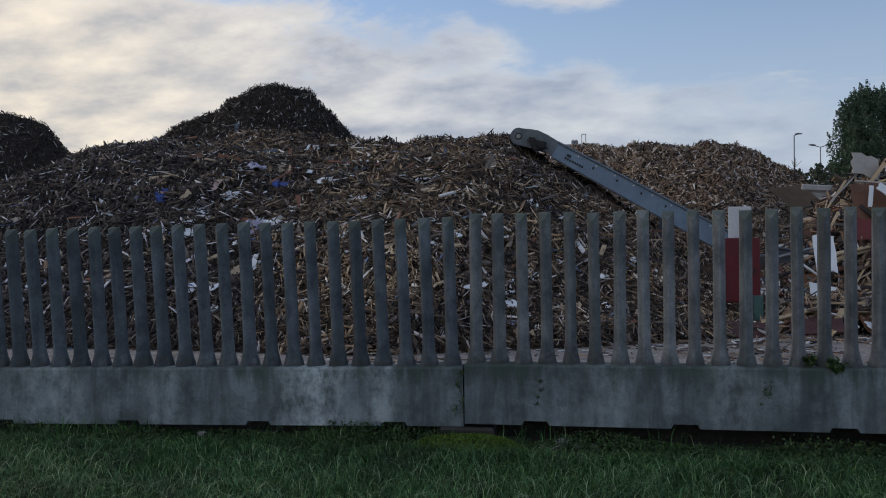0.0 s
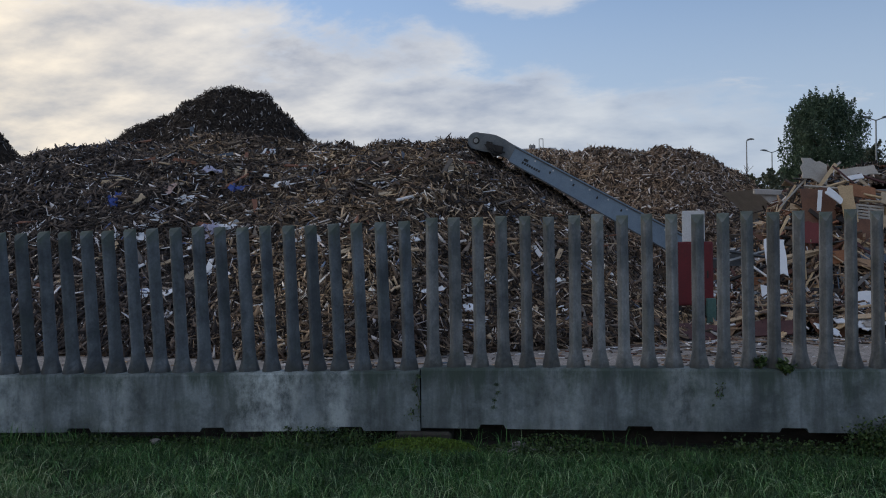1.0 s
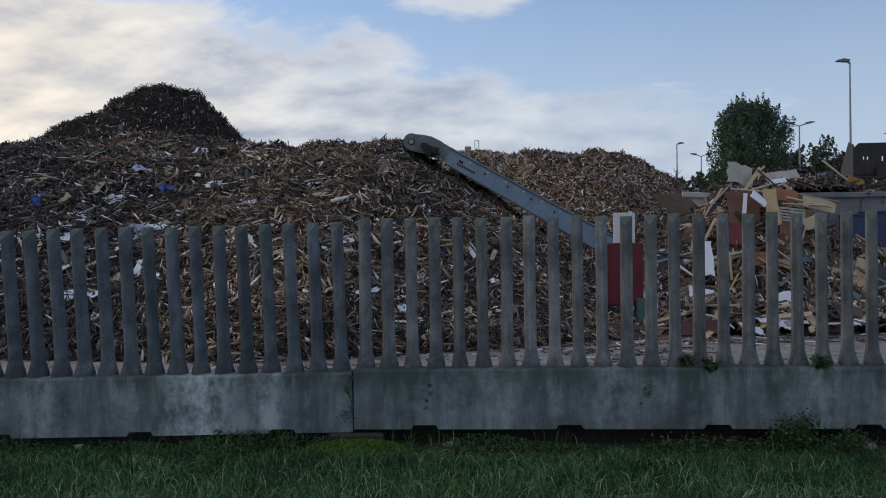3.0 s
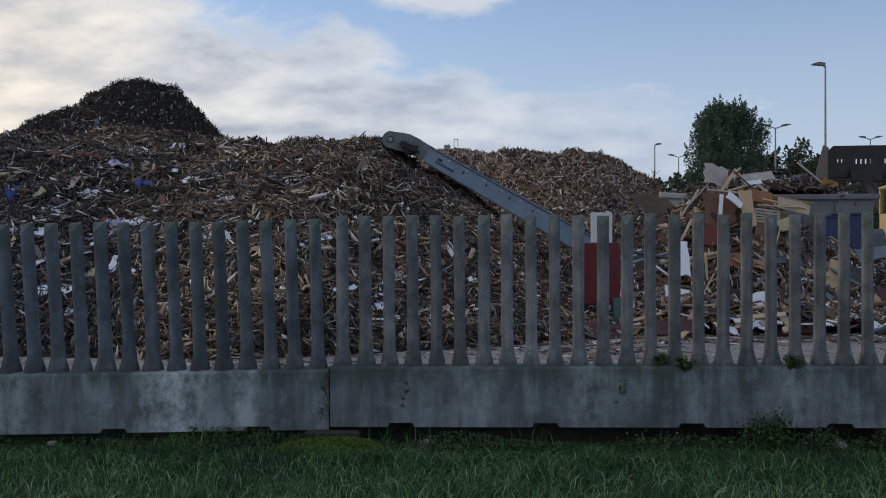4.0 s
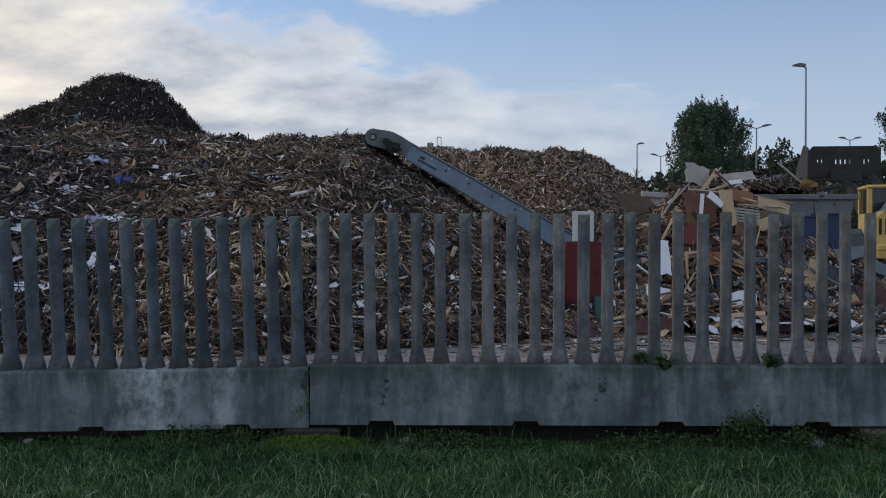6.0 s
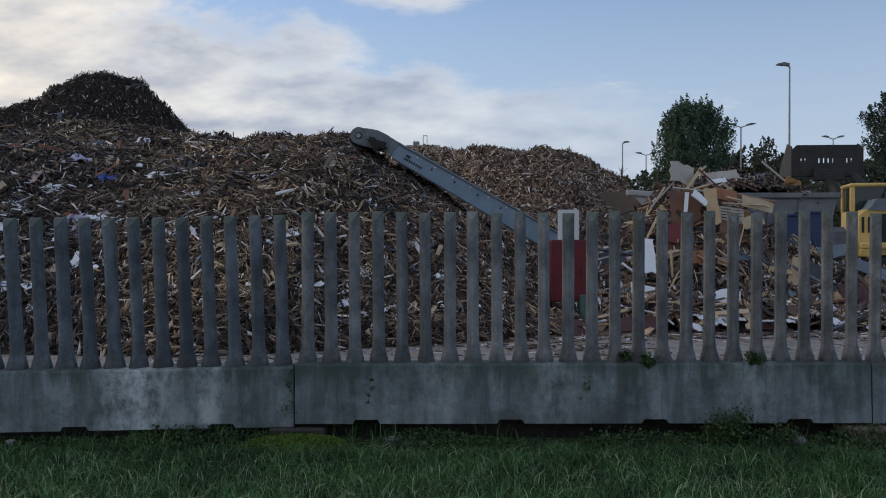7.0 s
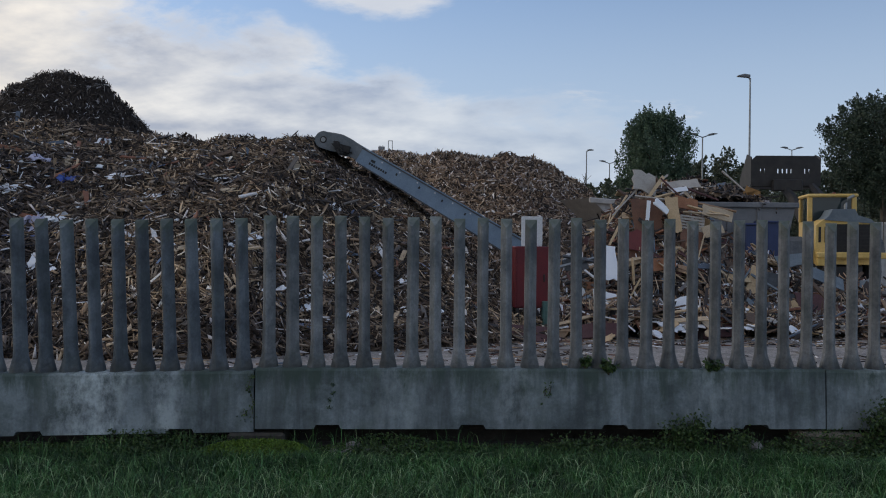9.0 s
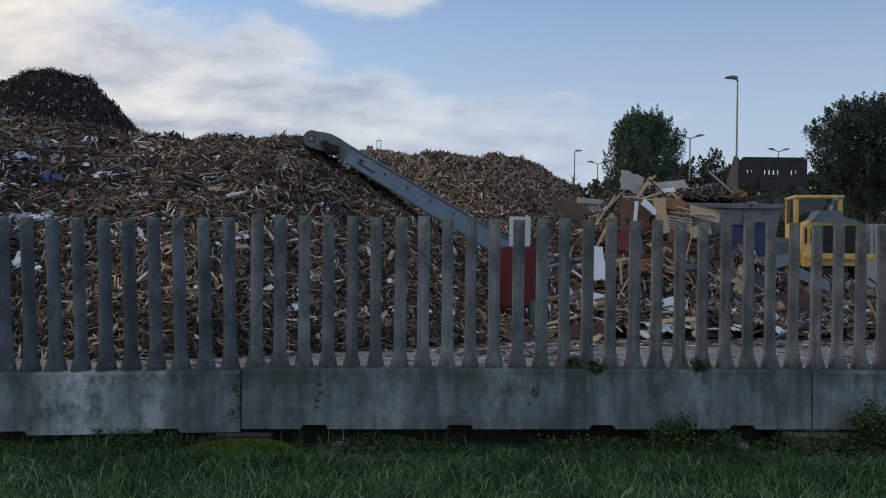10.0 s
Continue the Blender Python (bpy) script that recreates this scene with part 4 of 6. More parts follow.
def dry_weed(x, y, z, h, seed):
    """A thin dead weed with a few bare side shoots."""
    r = random.Random(seed)
    bm = tube(bmesh.new(), [(0, 0, -0.4), (r.uniform(-0.1, 0.1), 0, h * 0.5), (r.uniform(-0.2, 0.2), 0, h)], [0.02, 0.016, 0.008], 5)
    for k in range(5):
        f = r.uniform(0.35, 0.9) * h
        tube(bm, [(0, 0, f), (r.uniform(-0.3, 0.3), 0, f + r.uniform(0.1, 0.3))], [0.01, 0.006], 4)
    loose("dry_weed", "thin dead weed stalk growing beside the distant heap", "plant", bm_mesh("dry_weed", bm, BARK), pose(x, y, z), "dead weeds by the distant heap")


for k, (x, z, h) in enumerate(((7.95, 3.00, 1.10), (8.12, 3.39, 1.10), (8.21, 2.79, 1.10), (7.85, 3.13, 1.10), (8.08, 3.13, 1.10))):
    dry_weed(x, 26.0, z, h, 60 + k)


# ---- scrap wood heap ----
def h_scrap(x, y):
    a = h_cone(x, y, 6.9, 12.4, 2.7, 3.4, 3.15, 51, 0.72, 0.12)
    b = h_cone(x, y, 9.3, 12.3, 2.6, 3.0, 1.55, 52, 0.8, 0.1)
    c = h_cone(x, y, 5.0, 11.2, 1.6, 2.2, 1.0, 53, 0.8, 0.1)
    d = h_cone(x, y, 11.6, 12.6, 2.2, 2.4, 0.9, 54, 0.9, 0.1)
    f = h_cone(x, y, 7.0, 15.4, 2.4, 3.0, 1.75, 55, 0.5, 0.05)
    foot = h_cone(x, y, 7.2, 9.1, 4.2, 2.2, 0.5, 56, 0.65, 0.2)
    return np.maximum(np.maximum(np.maximum(a, b), np.maximum(c, d)), np.maximum(f, foot))


def scrap_heap():
    # near-black core paints the shade in the gaps between boards
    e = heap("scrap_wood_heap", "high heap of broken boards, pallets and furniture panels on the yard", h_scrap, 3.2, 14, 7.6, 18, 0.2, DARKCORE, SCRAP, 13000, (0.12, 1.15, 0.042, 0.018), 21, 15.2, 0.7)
    r = random.Random(8)
    stock = []
    for k in range(16):
        if k < 10:
            L, W, T = r.uniform(0.7, 2.1), r.uniform(0.03, 0.11), r.uniform(0.015, 0.04)
        else:
            L, W, T = r.uniform(0.3, 0.85), r.uniform(0.15, 0.4), r.uniform(0.014, 0.022)
        bm = bmesh.new()
        prism(bm, [(-L / 2, -W / 2), (L / 2, -W / 2 + W * r.uniform(0, 0.3)), (L / 2 - W * r.uniform(0, 0.6), W / 2), (-L / 2 + W * r.uniform(0, 0.5), W / 2 - W * r.uniform(0, 0.2))], (1, 0, 0), (0, 1, 0), (0, 0, 0), (0, 0, T))
        stock.append(bm_mesh("plank", bm, PLANK))
    n = 0
    while n < 290:
        x, y = r.uniform(3.6, 13), r.uniform(7.3, 13.6)
        z = float(h_scrap(np.array(x), np.array(y)))
        if z < 0.2:
            continue
        sl = float(h_scrap(np.array(x), np.array(y + 0.1)) - z) / 0.1
        sx = float(h_scrap(np.array(x + 0.1), np.array(y)) - z) / 0.1
        o = part("plank", stock[r.randrange(16)], None, e)
        o.matrix_basis = pose(x, y, z + r.uniform(0.0, 0.12), math.degrees(math.atan(sl)) * 0.9 + r.gauss(0, 16), -math.degrees(math.atan(sx)) * 0.7 + r.gauss(0, 14), 0) @ pose(0, 0, 0, 0, 0, r.gauss(0, 38))
        n += 1
    for k in range(130):
        x, y = r.gauss(7.1, 0.75), r.gauss(11.3, 0.5)
        z = float(h_scrap(np.array(x), np.array(y)))
        if z > 1.6:
            o = part("batten", stock[r.randrange(14)], None, e)
            o.matrix_basis = pose(x, y, z + r.uniform(0.02, 0.16), r.gauss(10, 18), r.gauss(8, 16), r.gauss(0, 45)) @ Matrix.Diagonal((r.uniform(0.35, 0.7), 1, 1, 1))
    mats = [CONVDARK, PLY, MAROON, BROWNBOARD, WHITE, GREYBOARD, MAROON, RUSTBROWN, BLUEGREY, PALEPLY]
    sheets = [slab_mesh("panel", r.uniform(0.15, 0.65), r.uniform(0.08, 0.3), 0.02, mats[k % 10], 300 + k, 0.045) for k in range(30)]
    for k in range(160):
        x, y = r.uniform(4.0, 12.5), r.uniform(9.2, 13.0)
        z = float(h_scrap(np.array(x), np.array(y)))
        if z < 0.2:
            continue
        o = part("panel", sheets[k % 30], None, e)
        o.matrix_basis = pose(x, y, z + r.uniform(0.02, 0.14), r.gauss(-52, 20), r.gauss(0, 30), r.gauss(0, 30))
    return e


scrap_heap()


def litter():
    """Chips and splinters strewn over the asphalt between fence and heaps."""
    rng = np.random.RandomState(91)
    n = 8200
    x, y = rng.uniform(-9, 15, n), 10.2 - 8.6 * rng.power(0.4, n)
    x[:2400], y[:2400] = rng.uniform(-3, 4.5, 2400), rng.uniform(0.6, 6.5, 2400)
    x[2400:4400], y[2400:4400] = rng.uniform(2.6, 12, 2000), rng.uniform(6.3, 8.6, 2000)
    keep = rng.uniform(size=n) < 0.45 + 0.5 * fbm(x, y, 93, 1.2)
    pos = np.stack([x, y, np.full(n, 0.125)], axis=1)[keep]
    n = len(pos)
    length = (0.04 + 0.7 * rng.beta(1.1, 4.5, n)) * np.clip(pos[:, 1] / 7, 0.3, 1)
    ob = new("litter", chips_mesh("litter", pos, np.tile([0, 0, 1.0], (n, 1)), length, rng.uniform(0.01, 0.04, n), rng.uniform(0.006, 0.02, n), SCRAP, rng, 0.12))
    tagged(ob, "splinters and chips strewn on the asphalt", "litter", kind="stuff")


litter()


def big_boards():
    G = "boards on the scrap heap"
    # each row: label, width, height, material, pose
    whites_and_ply = [
        ("upright white laminated panel leaning on scrap boards", 0.38, 0.76, WHITE, pose(5.16, 9.20, 1.40, -30, 3, 4)),
        ("white laminated panel lying low in scrap boards", 0.46, 0.44, WHITE, pose(5.09, 9.00, 0.67, -38, 12, 8)),
        ("white laminated panel leaning on the scrap heap foot", 0.5, 0.58, WHITE, pose(6.46, 8.30, 0.53, -32, -10, 10)),
        ("small white panel on the ground by the scrap heap", 0.3, 0.2, WHITE, pose(6.00, 8.80, 0.37, -40, -20, 0)),
        ("small white offcut on the ground by the scrap heap", 0.5, 0.2, WHITE, pose(6.92, 8.80, 0.23, -50, 8, 0)),
        ("long white strip on the ground by the scrap heap", 0.9, 0.12, WHITE, pose(7.19, 8.70, 0.22, -60, 3, 0)),
        ("white strip on the ground beside the red cabinet", 0.5, 0.1, WHITE, pose(4.29, 8.90, 0.23, -50, -12, 0)),
        ("pale plywood board standing against the scrap heap", 0.26, 0.76, PLY, pose(6.81, 10.40, 2.38, -12, -5, 0)),
        ("pale chipboard panel leaning low on the scrap heap", 0.34, 0.62, PLY, pose(8.42, 10.05, 1.02, -22, 24, 0)),
        ("dark red-brown veneered door leaning on scrap boards", 0.66, 0.72, BROWNBOARD, pose(6.35, 10.70, 2.36, -14, -3, 6)),
    ]
    browns_and_greys = [
        ("brown veneered panel leaning on scrap boards", 0.42, 0.5, BROWNBOARD, pose(7.15, 10.30, 1.84, -24, 10, -6)),
        ("orange-brown panel lying on scrap boards", 0.5, 0.28, RUSTBROWN, pose(7.20, 10.80, 2.64, -30, 12, 0)),
        ("orange-brown panel lying low in scrap boards", 0.55, 0.26, RUSTBROWN, pose(6.41, 9.80, 1.37, -25, -6, 0)),
        ("grey chipboard panel tilted on top of the scrap heap", 0.54, 0.50, GREYBOARD, pose(6.46, 11.40, 3.12, -26, 15, 12)),
        ("crumpled grey panel lying on top of the scrap heap", 0.7, 0.3, GREYBOARD, pose(7.49, 11.90, 3.11, -50, -6, 0)),
        ("pale beige plywood sheet lying on the scrap heap", 0.62, 0.3, PALEPLY, pose(7.76, 10.50, 2.42, -40, 15, -8)),
        ("pale beige plywood sheet leaning on the scrap heap", 0.42, 0.26, PALEPLY, pose(7.57, 10.20, 2.07, -24, -18, 0)),
        ("long white trim board leaning on the scrap heap", 0.075, 0.42, WHITE, pose(6.25, 10.30, 2.46, -10, 7, 0)),
        ("white torn sheet on the scrap heap", 0.36, 0.17, WHITE, pose(6.56, 10.40, 2.55, -30, 38, 0)),
        ("white offcut on top of the scrap heap", 0.35, 0.12, WHITE, pose(7.18, 11.20, 2.95, -40, -8, 0)),
        ("deep red board leaning in the scrap heap", 0.5, 0.42, DARKRED, pose(6.03, 10.30, 1.84, -16, 4, 0)),
        ("maroon panel lying on the asphalt beside the red cabinet", 0.9, 0.55, MAROON, pose(3.45, 7.2, 0.235, -68, 5, 8)),
    ]
    low_boards = [
        ("maroon panel lying on the asphalt", 0.8, 0.45, MAROON, pose(4.60, 7.40, 0.27, -62, -6, -12)),
        ("dark brown panel lying on the asphalt", 0.7, 0.5, BROWNBOARD, pose(5.65, 7.50, 0.28, -64, 6, 10)),
        ("dark brown panel lying on the asphalt", 0.8, 0.4, MAROON, pose(6.67, 7.50, 0.26, -62, -4, 0)),
        ("maroon panel lying on scrap boards", 0.8, 0.5, MAROON, pose(9.6, 9.9, 0.6, -50, 6, 0)),
        ("blue-grey sheet lying in the scrap heap", 0.8, 0.3, BLUEGREY, pose(9.9, 10.1, 1.1, -40, 22, 0)),
        ("blue-grey sheet lying in the scrap heap", 0.7, 0.3, BLUEGREY, pose(9.3, 10.3, 1.45, -35, -8, 0)),
        ("dark brown panel in the scrap heap", 0.6, 0.7, MAROON, pose(6.4, 9.95, 1.2, -20, 20, 0)),
        ("dark grey panel in the scrap heap", 0.5, 0.25, CONVDARK, pose(4.7, 10.0, 1.35, -20, -6, 0)),
        ("dark grey panel in the scrap heap", 0.7, 0.4, CONVDARK, pose(8.9, 10.5, 1.0, -25, 10, 0)),
    ]
    for k, (lab, w, h, mt, m) in enumerate(whites_and_ply + browns_and_greys + low_boards):
        loose("board", lab, "board", slab_mesh("board", w, h, 0.022, mt, 100 + k, min(w, h) * 0.05), m, G)
    # small pale offcuts strewn at the heap's foot
    r = random.Random(64)
    for k in range(60):
        x, y = r.uniform(3.4, 9.6), r.uniform(7.0, 9.2)
        z = max(0.14, float(h_scrap(np.array(x), np.array(y)))) + r.uniform(0.03, 0.08)
        mt = (WHITE, PLY, GREYBOARD, WHITE, PLY)[k % 5]
        w, hh = r.uniform(0.14, 0.4), r.uniform(0.08, 0.22)
        lab = {0: "white laminated offcut at the scrap heap foot", 1: "pale plywood offcut at the scrap heap foot", 2: "grey chipboard offcut at the scrap heap foot"}[(0, 1, 2, 0, 1)[k % 5]]
        loose("offcut", lab, "offcut", slab_mesh("offcut", w, hh, 0.018, mt, 500 + k, 0.03), pose(x, y, z, r.gauss(-66, 10), r.gauss(0, 14), r.gauss(0, 40)), "offcuts at the scrap heap foot")
    # long loose timbers: label, from, to, width, material
    bars = [("long pale timber leaning across the scrap heap", (6.03, 11.20, 2.81), (5.44, 10.40, 2.17), 0.05, PLY),
            ("pale timber leaning on the scrap heap", (5.74, 10.60, 2.17), (5.40, 10.10, 1.73), 0.06, PLY),
            ("grey weathered timber leaning on the scrap heap", (6.33, 11.50, 2.97), (5.58, 10.60, 2.36), 0.045, GREYBOARD),
            ("pale timber sticking up from the scrap heap", (6.93, 11.60, 3.24), (6.42, 11.00, 2.73), 0.1, PLY),
            ("grey weathered timber on top of the scrap heap", (7.09, 11.80, 3.31), (6.59, 11.40, 2.94), 0.05, GREYBOARD),
            ("long brown timber lying on the scrap heap", (7.00, 11.10, 2.77), (8.17, 10.50, 2.46), 0.055, BROWNTIMBER),
            ("pale timber lying on the scrap heap", (7.04, 10.90, 2.64), (7.95, 10.30, 2.36), 0.05, PLY),
            ("pale timber lying on the scrap heap", (7.11, 10.70, 2.45), (7.86, 10.30, 2.39), 0.045, PALEPLY),
            ("pale timber lying on the scrap heap", (6.60, 11.10, 2.76), (7.13, 11.20, 2.91), 0.05, PLY),
            ("dark timber lying on the scrap heap", (6.86, 11.50, 3.21), (7.11, 11.00, 2.82), 0.04, MAROON),
            ("dark timber lying on the scrap heap", (7.37, 11.60, 3.04), (8.04, 11.20, 2.73), 0.045, MAROON),
            ("pale timber lying across the scrap heap", (7.37, 11.40, 2.90), (7.43, 10.90, 2.67), 0.07, PALEPLY),
            ("grey weathered timber lying on the scrap heap", (6.15, 11.00, 2.79), (6.79, 10.80, 2.71), 0.05, GREYBOARD),
            ("pale grey timber sticking up from the wood load", (9.81, 15.90, 3.77), (10.33, 15.60, 3.22), 0.05, GREYBOARD),
            ("pale timber standing in the scrap heap", (5.78, 9.70, 1.49), (5.79, 9.60, 0.96), 0.05, PLY),
            ("pale timber leaning on the scrap heap", (6.08, 9.80, 1.28), (5.71, 9.50, 0.75), 0.05, PLY),
            ("grey steel pipe lying in the scrap heap", (4.33, 9.80, 1.29), (5.31, 10.10, 1.53), 0.06, GALV),
            ("white strip lying on the ground", (4.80, 9.60, 1.24), (5.12, 9.30, 0.97), 0.045, WHITE),
            ("blue-grey strip leaning in the scrap heap", (7.78, 9.60, 0.74), (8.28, 10.00, 1.28), 0.05, BLUEGREY),
            ("blue-grey strip lying in the scrap heap", (8.33, 10.10, 1.16), (8.97, 9.70, 0.73), 0.06, BLUEGREY),
            ("pale timber lying on the scrap heap", (8.06, 9.60, 0.47), (8.84, 9.40, 0.30), 0.05, PLY),
            ("dark timber lying in the scrap heap", (4.44, 9.70, 0.96), (5.31, 9.90, 1.28), 0.055, RUBBER),
            ("dark timber lying in the scrap heap", (4.42, 9.90, 1.51), (5.22, 10.00, 1.37), 0.06, CONVDARK),
            ("brown timber lying low in the scrap heap", (4.76, 9.40, 0.75), (5.33, 9.70, 1.07), 0.06, BROWNTIMBER)]
    for lab, a, c, w, mt in bars:
        bm = tube(bmesh.new(), [a, c], [w * 0.6, w * 0.45], 4)
        tagged(new("timber", bm_mesh("timber", bm, mt)), lab, "timber", "timbers on the scrap heap")


big_boards()


def pallet(m):
    e = thing("pallet", "weathered grey-brown wooden pallet in the scrap heap", "pallet", m)
    for k in range(6):
        part("slat", boxed(-0.5, 0.5, -0.012, 0.012, 0.13 * k, 0.13 * k + 0.085, 0.003), GREYBOARD, e)
    for x in (-0.46, 0, 0.46):
        part("bearer", boxed(x - 0.05, x + 0.05, 0.014, 0.1, 0, 0.735), GREYBOARD, e)


pallet(pose(7.21, 10.45, 2.02, -20, 8, -6) @ Matrix.Scale(0.5, 4))


def crate(m):
    e = thing("wire_crate", "pale broken plastic lattice crate on the ground", "crate", m)
    for k in range(7):
        part("bar", boxed(-0.28, 0.28, -0.006, 0.006, 0.07 * k, 0.07 * k + 0.014), PLY, e)
        part("bar", boxed(-0.28 + 0.09 * k, -0.266 + 0.09 * k, 0.007, 0.018, 0, 0.43), PLY, e)


crate(pose(5.42, 8.20, 0.26, -28, 10, 12) @ Matrix.Scale(0.75, 4))


# ---- skips and bins ----
def skip_hull(L, W, H, slope0, slope1, t=0.05):
    """An open-topped tipping skip: sloped ends, wall thickness, rim."""
    bm = bmesh.new()
    def ring(ins, z, low):
        s0 = slope0 * low
        s1 = slope1 * low
        return [bm.verts.new(p) for p in ((ins + s0, ins, z), (L - ins - s1, ins, z), (L - ins - s1, W - ins, z), (ins + s0, W - ins, z))]
    o1, o0 = ring(0, H, 0), ring(0, 0, 1)
    i1, i0 = ring(t, H, 0), ring(t, 0.08, 0.97)
    for k in range(4):
        n = (k + 1) % 4
        bm.faces.new((o0[k], o0[n], o1[n], o1[k]))
        bm.faces.new((o1[k], o1[n], i1[n], i1[k]))
        bm.faces.new((i1[k], i1[n], i0[n], i0[k]))
    bm.faces.new(o0)
    bm.faces.new(i0)
    return bm


def skip(name, label, m, L, W, H, s0, s1, mat, ribs):
    e = thing(name, label, "skip", m)
    part("hull", skip_hull(L, W, H, s0, s1), mat, e)
    part("rim", boxed(-0.05, L + 0.05, -0.09, -0.004, H - 0.13, H + 0.012, 0.02), mat, e, "folded steel rim")
    for k in range(ribs):
        x = s0 + (L - s0 - s1) * (k + 0.5) / ribs
        part("rib", boxed(x - 0.05, x + 0.05, -0.05, -0.003, 0.0, H - 0.135, 0.008), mat, e)
    return e


skip("skip", "grey steel skip filled with broken wood behind the scrap heap", pose(7.6, 15.4, 0.12), 4.05, 2.2, 2.77, 0.2, 0.62, STEELGREY, 4)
skip("skip", "brownish grey empty steel skip with sloped ends standing on rubble", pose(5.91, 14.6, 1.78, 0, 2, 23), 3.0, 1.4, 1.15, 1.6, 0.3, RUSTGREY, 0)


def h_skipload(x, y):
    return 2.62 + 0.95 * np.clip(1 - np.abs(x - 9.2) / 2.3, 0, 1) ** 0.6 * np.clip(1 - np.abs(y - 16.5) / 1.4, 0, 1) ** 0.5 + 0.06 * fbm(x, y, 61, 3.0)


def skip_load():
    # the load's near-black core likewise stands for shaded gaps
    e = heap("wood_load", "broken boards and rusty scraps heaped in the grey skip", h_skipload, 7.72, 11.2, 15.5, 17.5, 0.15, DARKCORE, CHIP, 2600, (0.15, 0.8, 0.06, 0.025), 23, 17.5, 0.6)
    r = random.Random(19)
    me = slab_mesh("rusty_sheet", 0.5, 0.4, 0.03, m_noise("rust", (0.2, 0.10, 0.03), (0.32, 0.17, 0.05), 6, 0.9), 3, 0.08)
    loose("rusty_sheet", "bent rusty orange sheet on the wood load in the skip", "scrap", me, pose(10.55, 15.7, 3.10, -30, 20, 10))
    for k in range(40):
        L = r.uniform(0.5, 1.2)
        x, y = r.uniform(8, 10.8), r.uniform(15.55, 16.8)
        z = float(h_skipload(np.array(x), np.array(y)))
        o = part("plank", boxed(-L / 2, L / 2, -0.05, 0.05, 0, 0.03), PLANK, e)
        o.matrix_basis = pose(x, y, z + 0.02, r.gauss(0, 18), r.gauss(0, 16), r.uniform(0, 180))


skip_load()


def bin_box(m, w, d, h, label):
    e = thing("waste_bin", label, "bin", m, "blue bins by the skip")
    bm = bmesh.new()
    prism(bm, [(-w / 2 * 0.86, 0), (w / 2 * 0.86, 0), (w / 2, h), (-w / 2, h)], (1, 0, 0), (0, 0, 1), (0, 0, 0), (0, d, 0))
    part("tub", bm, BLUEP, e)
    part("lid", boxed(-w / 2 - 0.03, w / 2 + 0.03, -0.04, d + 0.03, h + 0.002, h + 0.06, 0.015), BLUEP, e, "dark blue lid")
    for x in (-w / 2 * 0.7, w / 2 * 0.7):
        part("wheel", tube(bmesh.new(), [(x - 0.03, 0.05, 0.03), (x + 0.03, 0.05, 0.03)], [0.08, 0.08], 10), RUBBER, e)


bin_box(pose(9.95, 13.9, 0.2), 0.46, 0.7, 2.05, "tall dark blue plastic container by the skip")
bin_box(pose(10.62, 14.4, 0.2), 0.42, 0.7, 2.13, "tall dark blue plastic container by the skip")


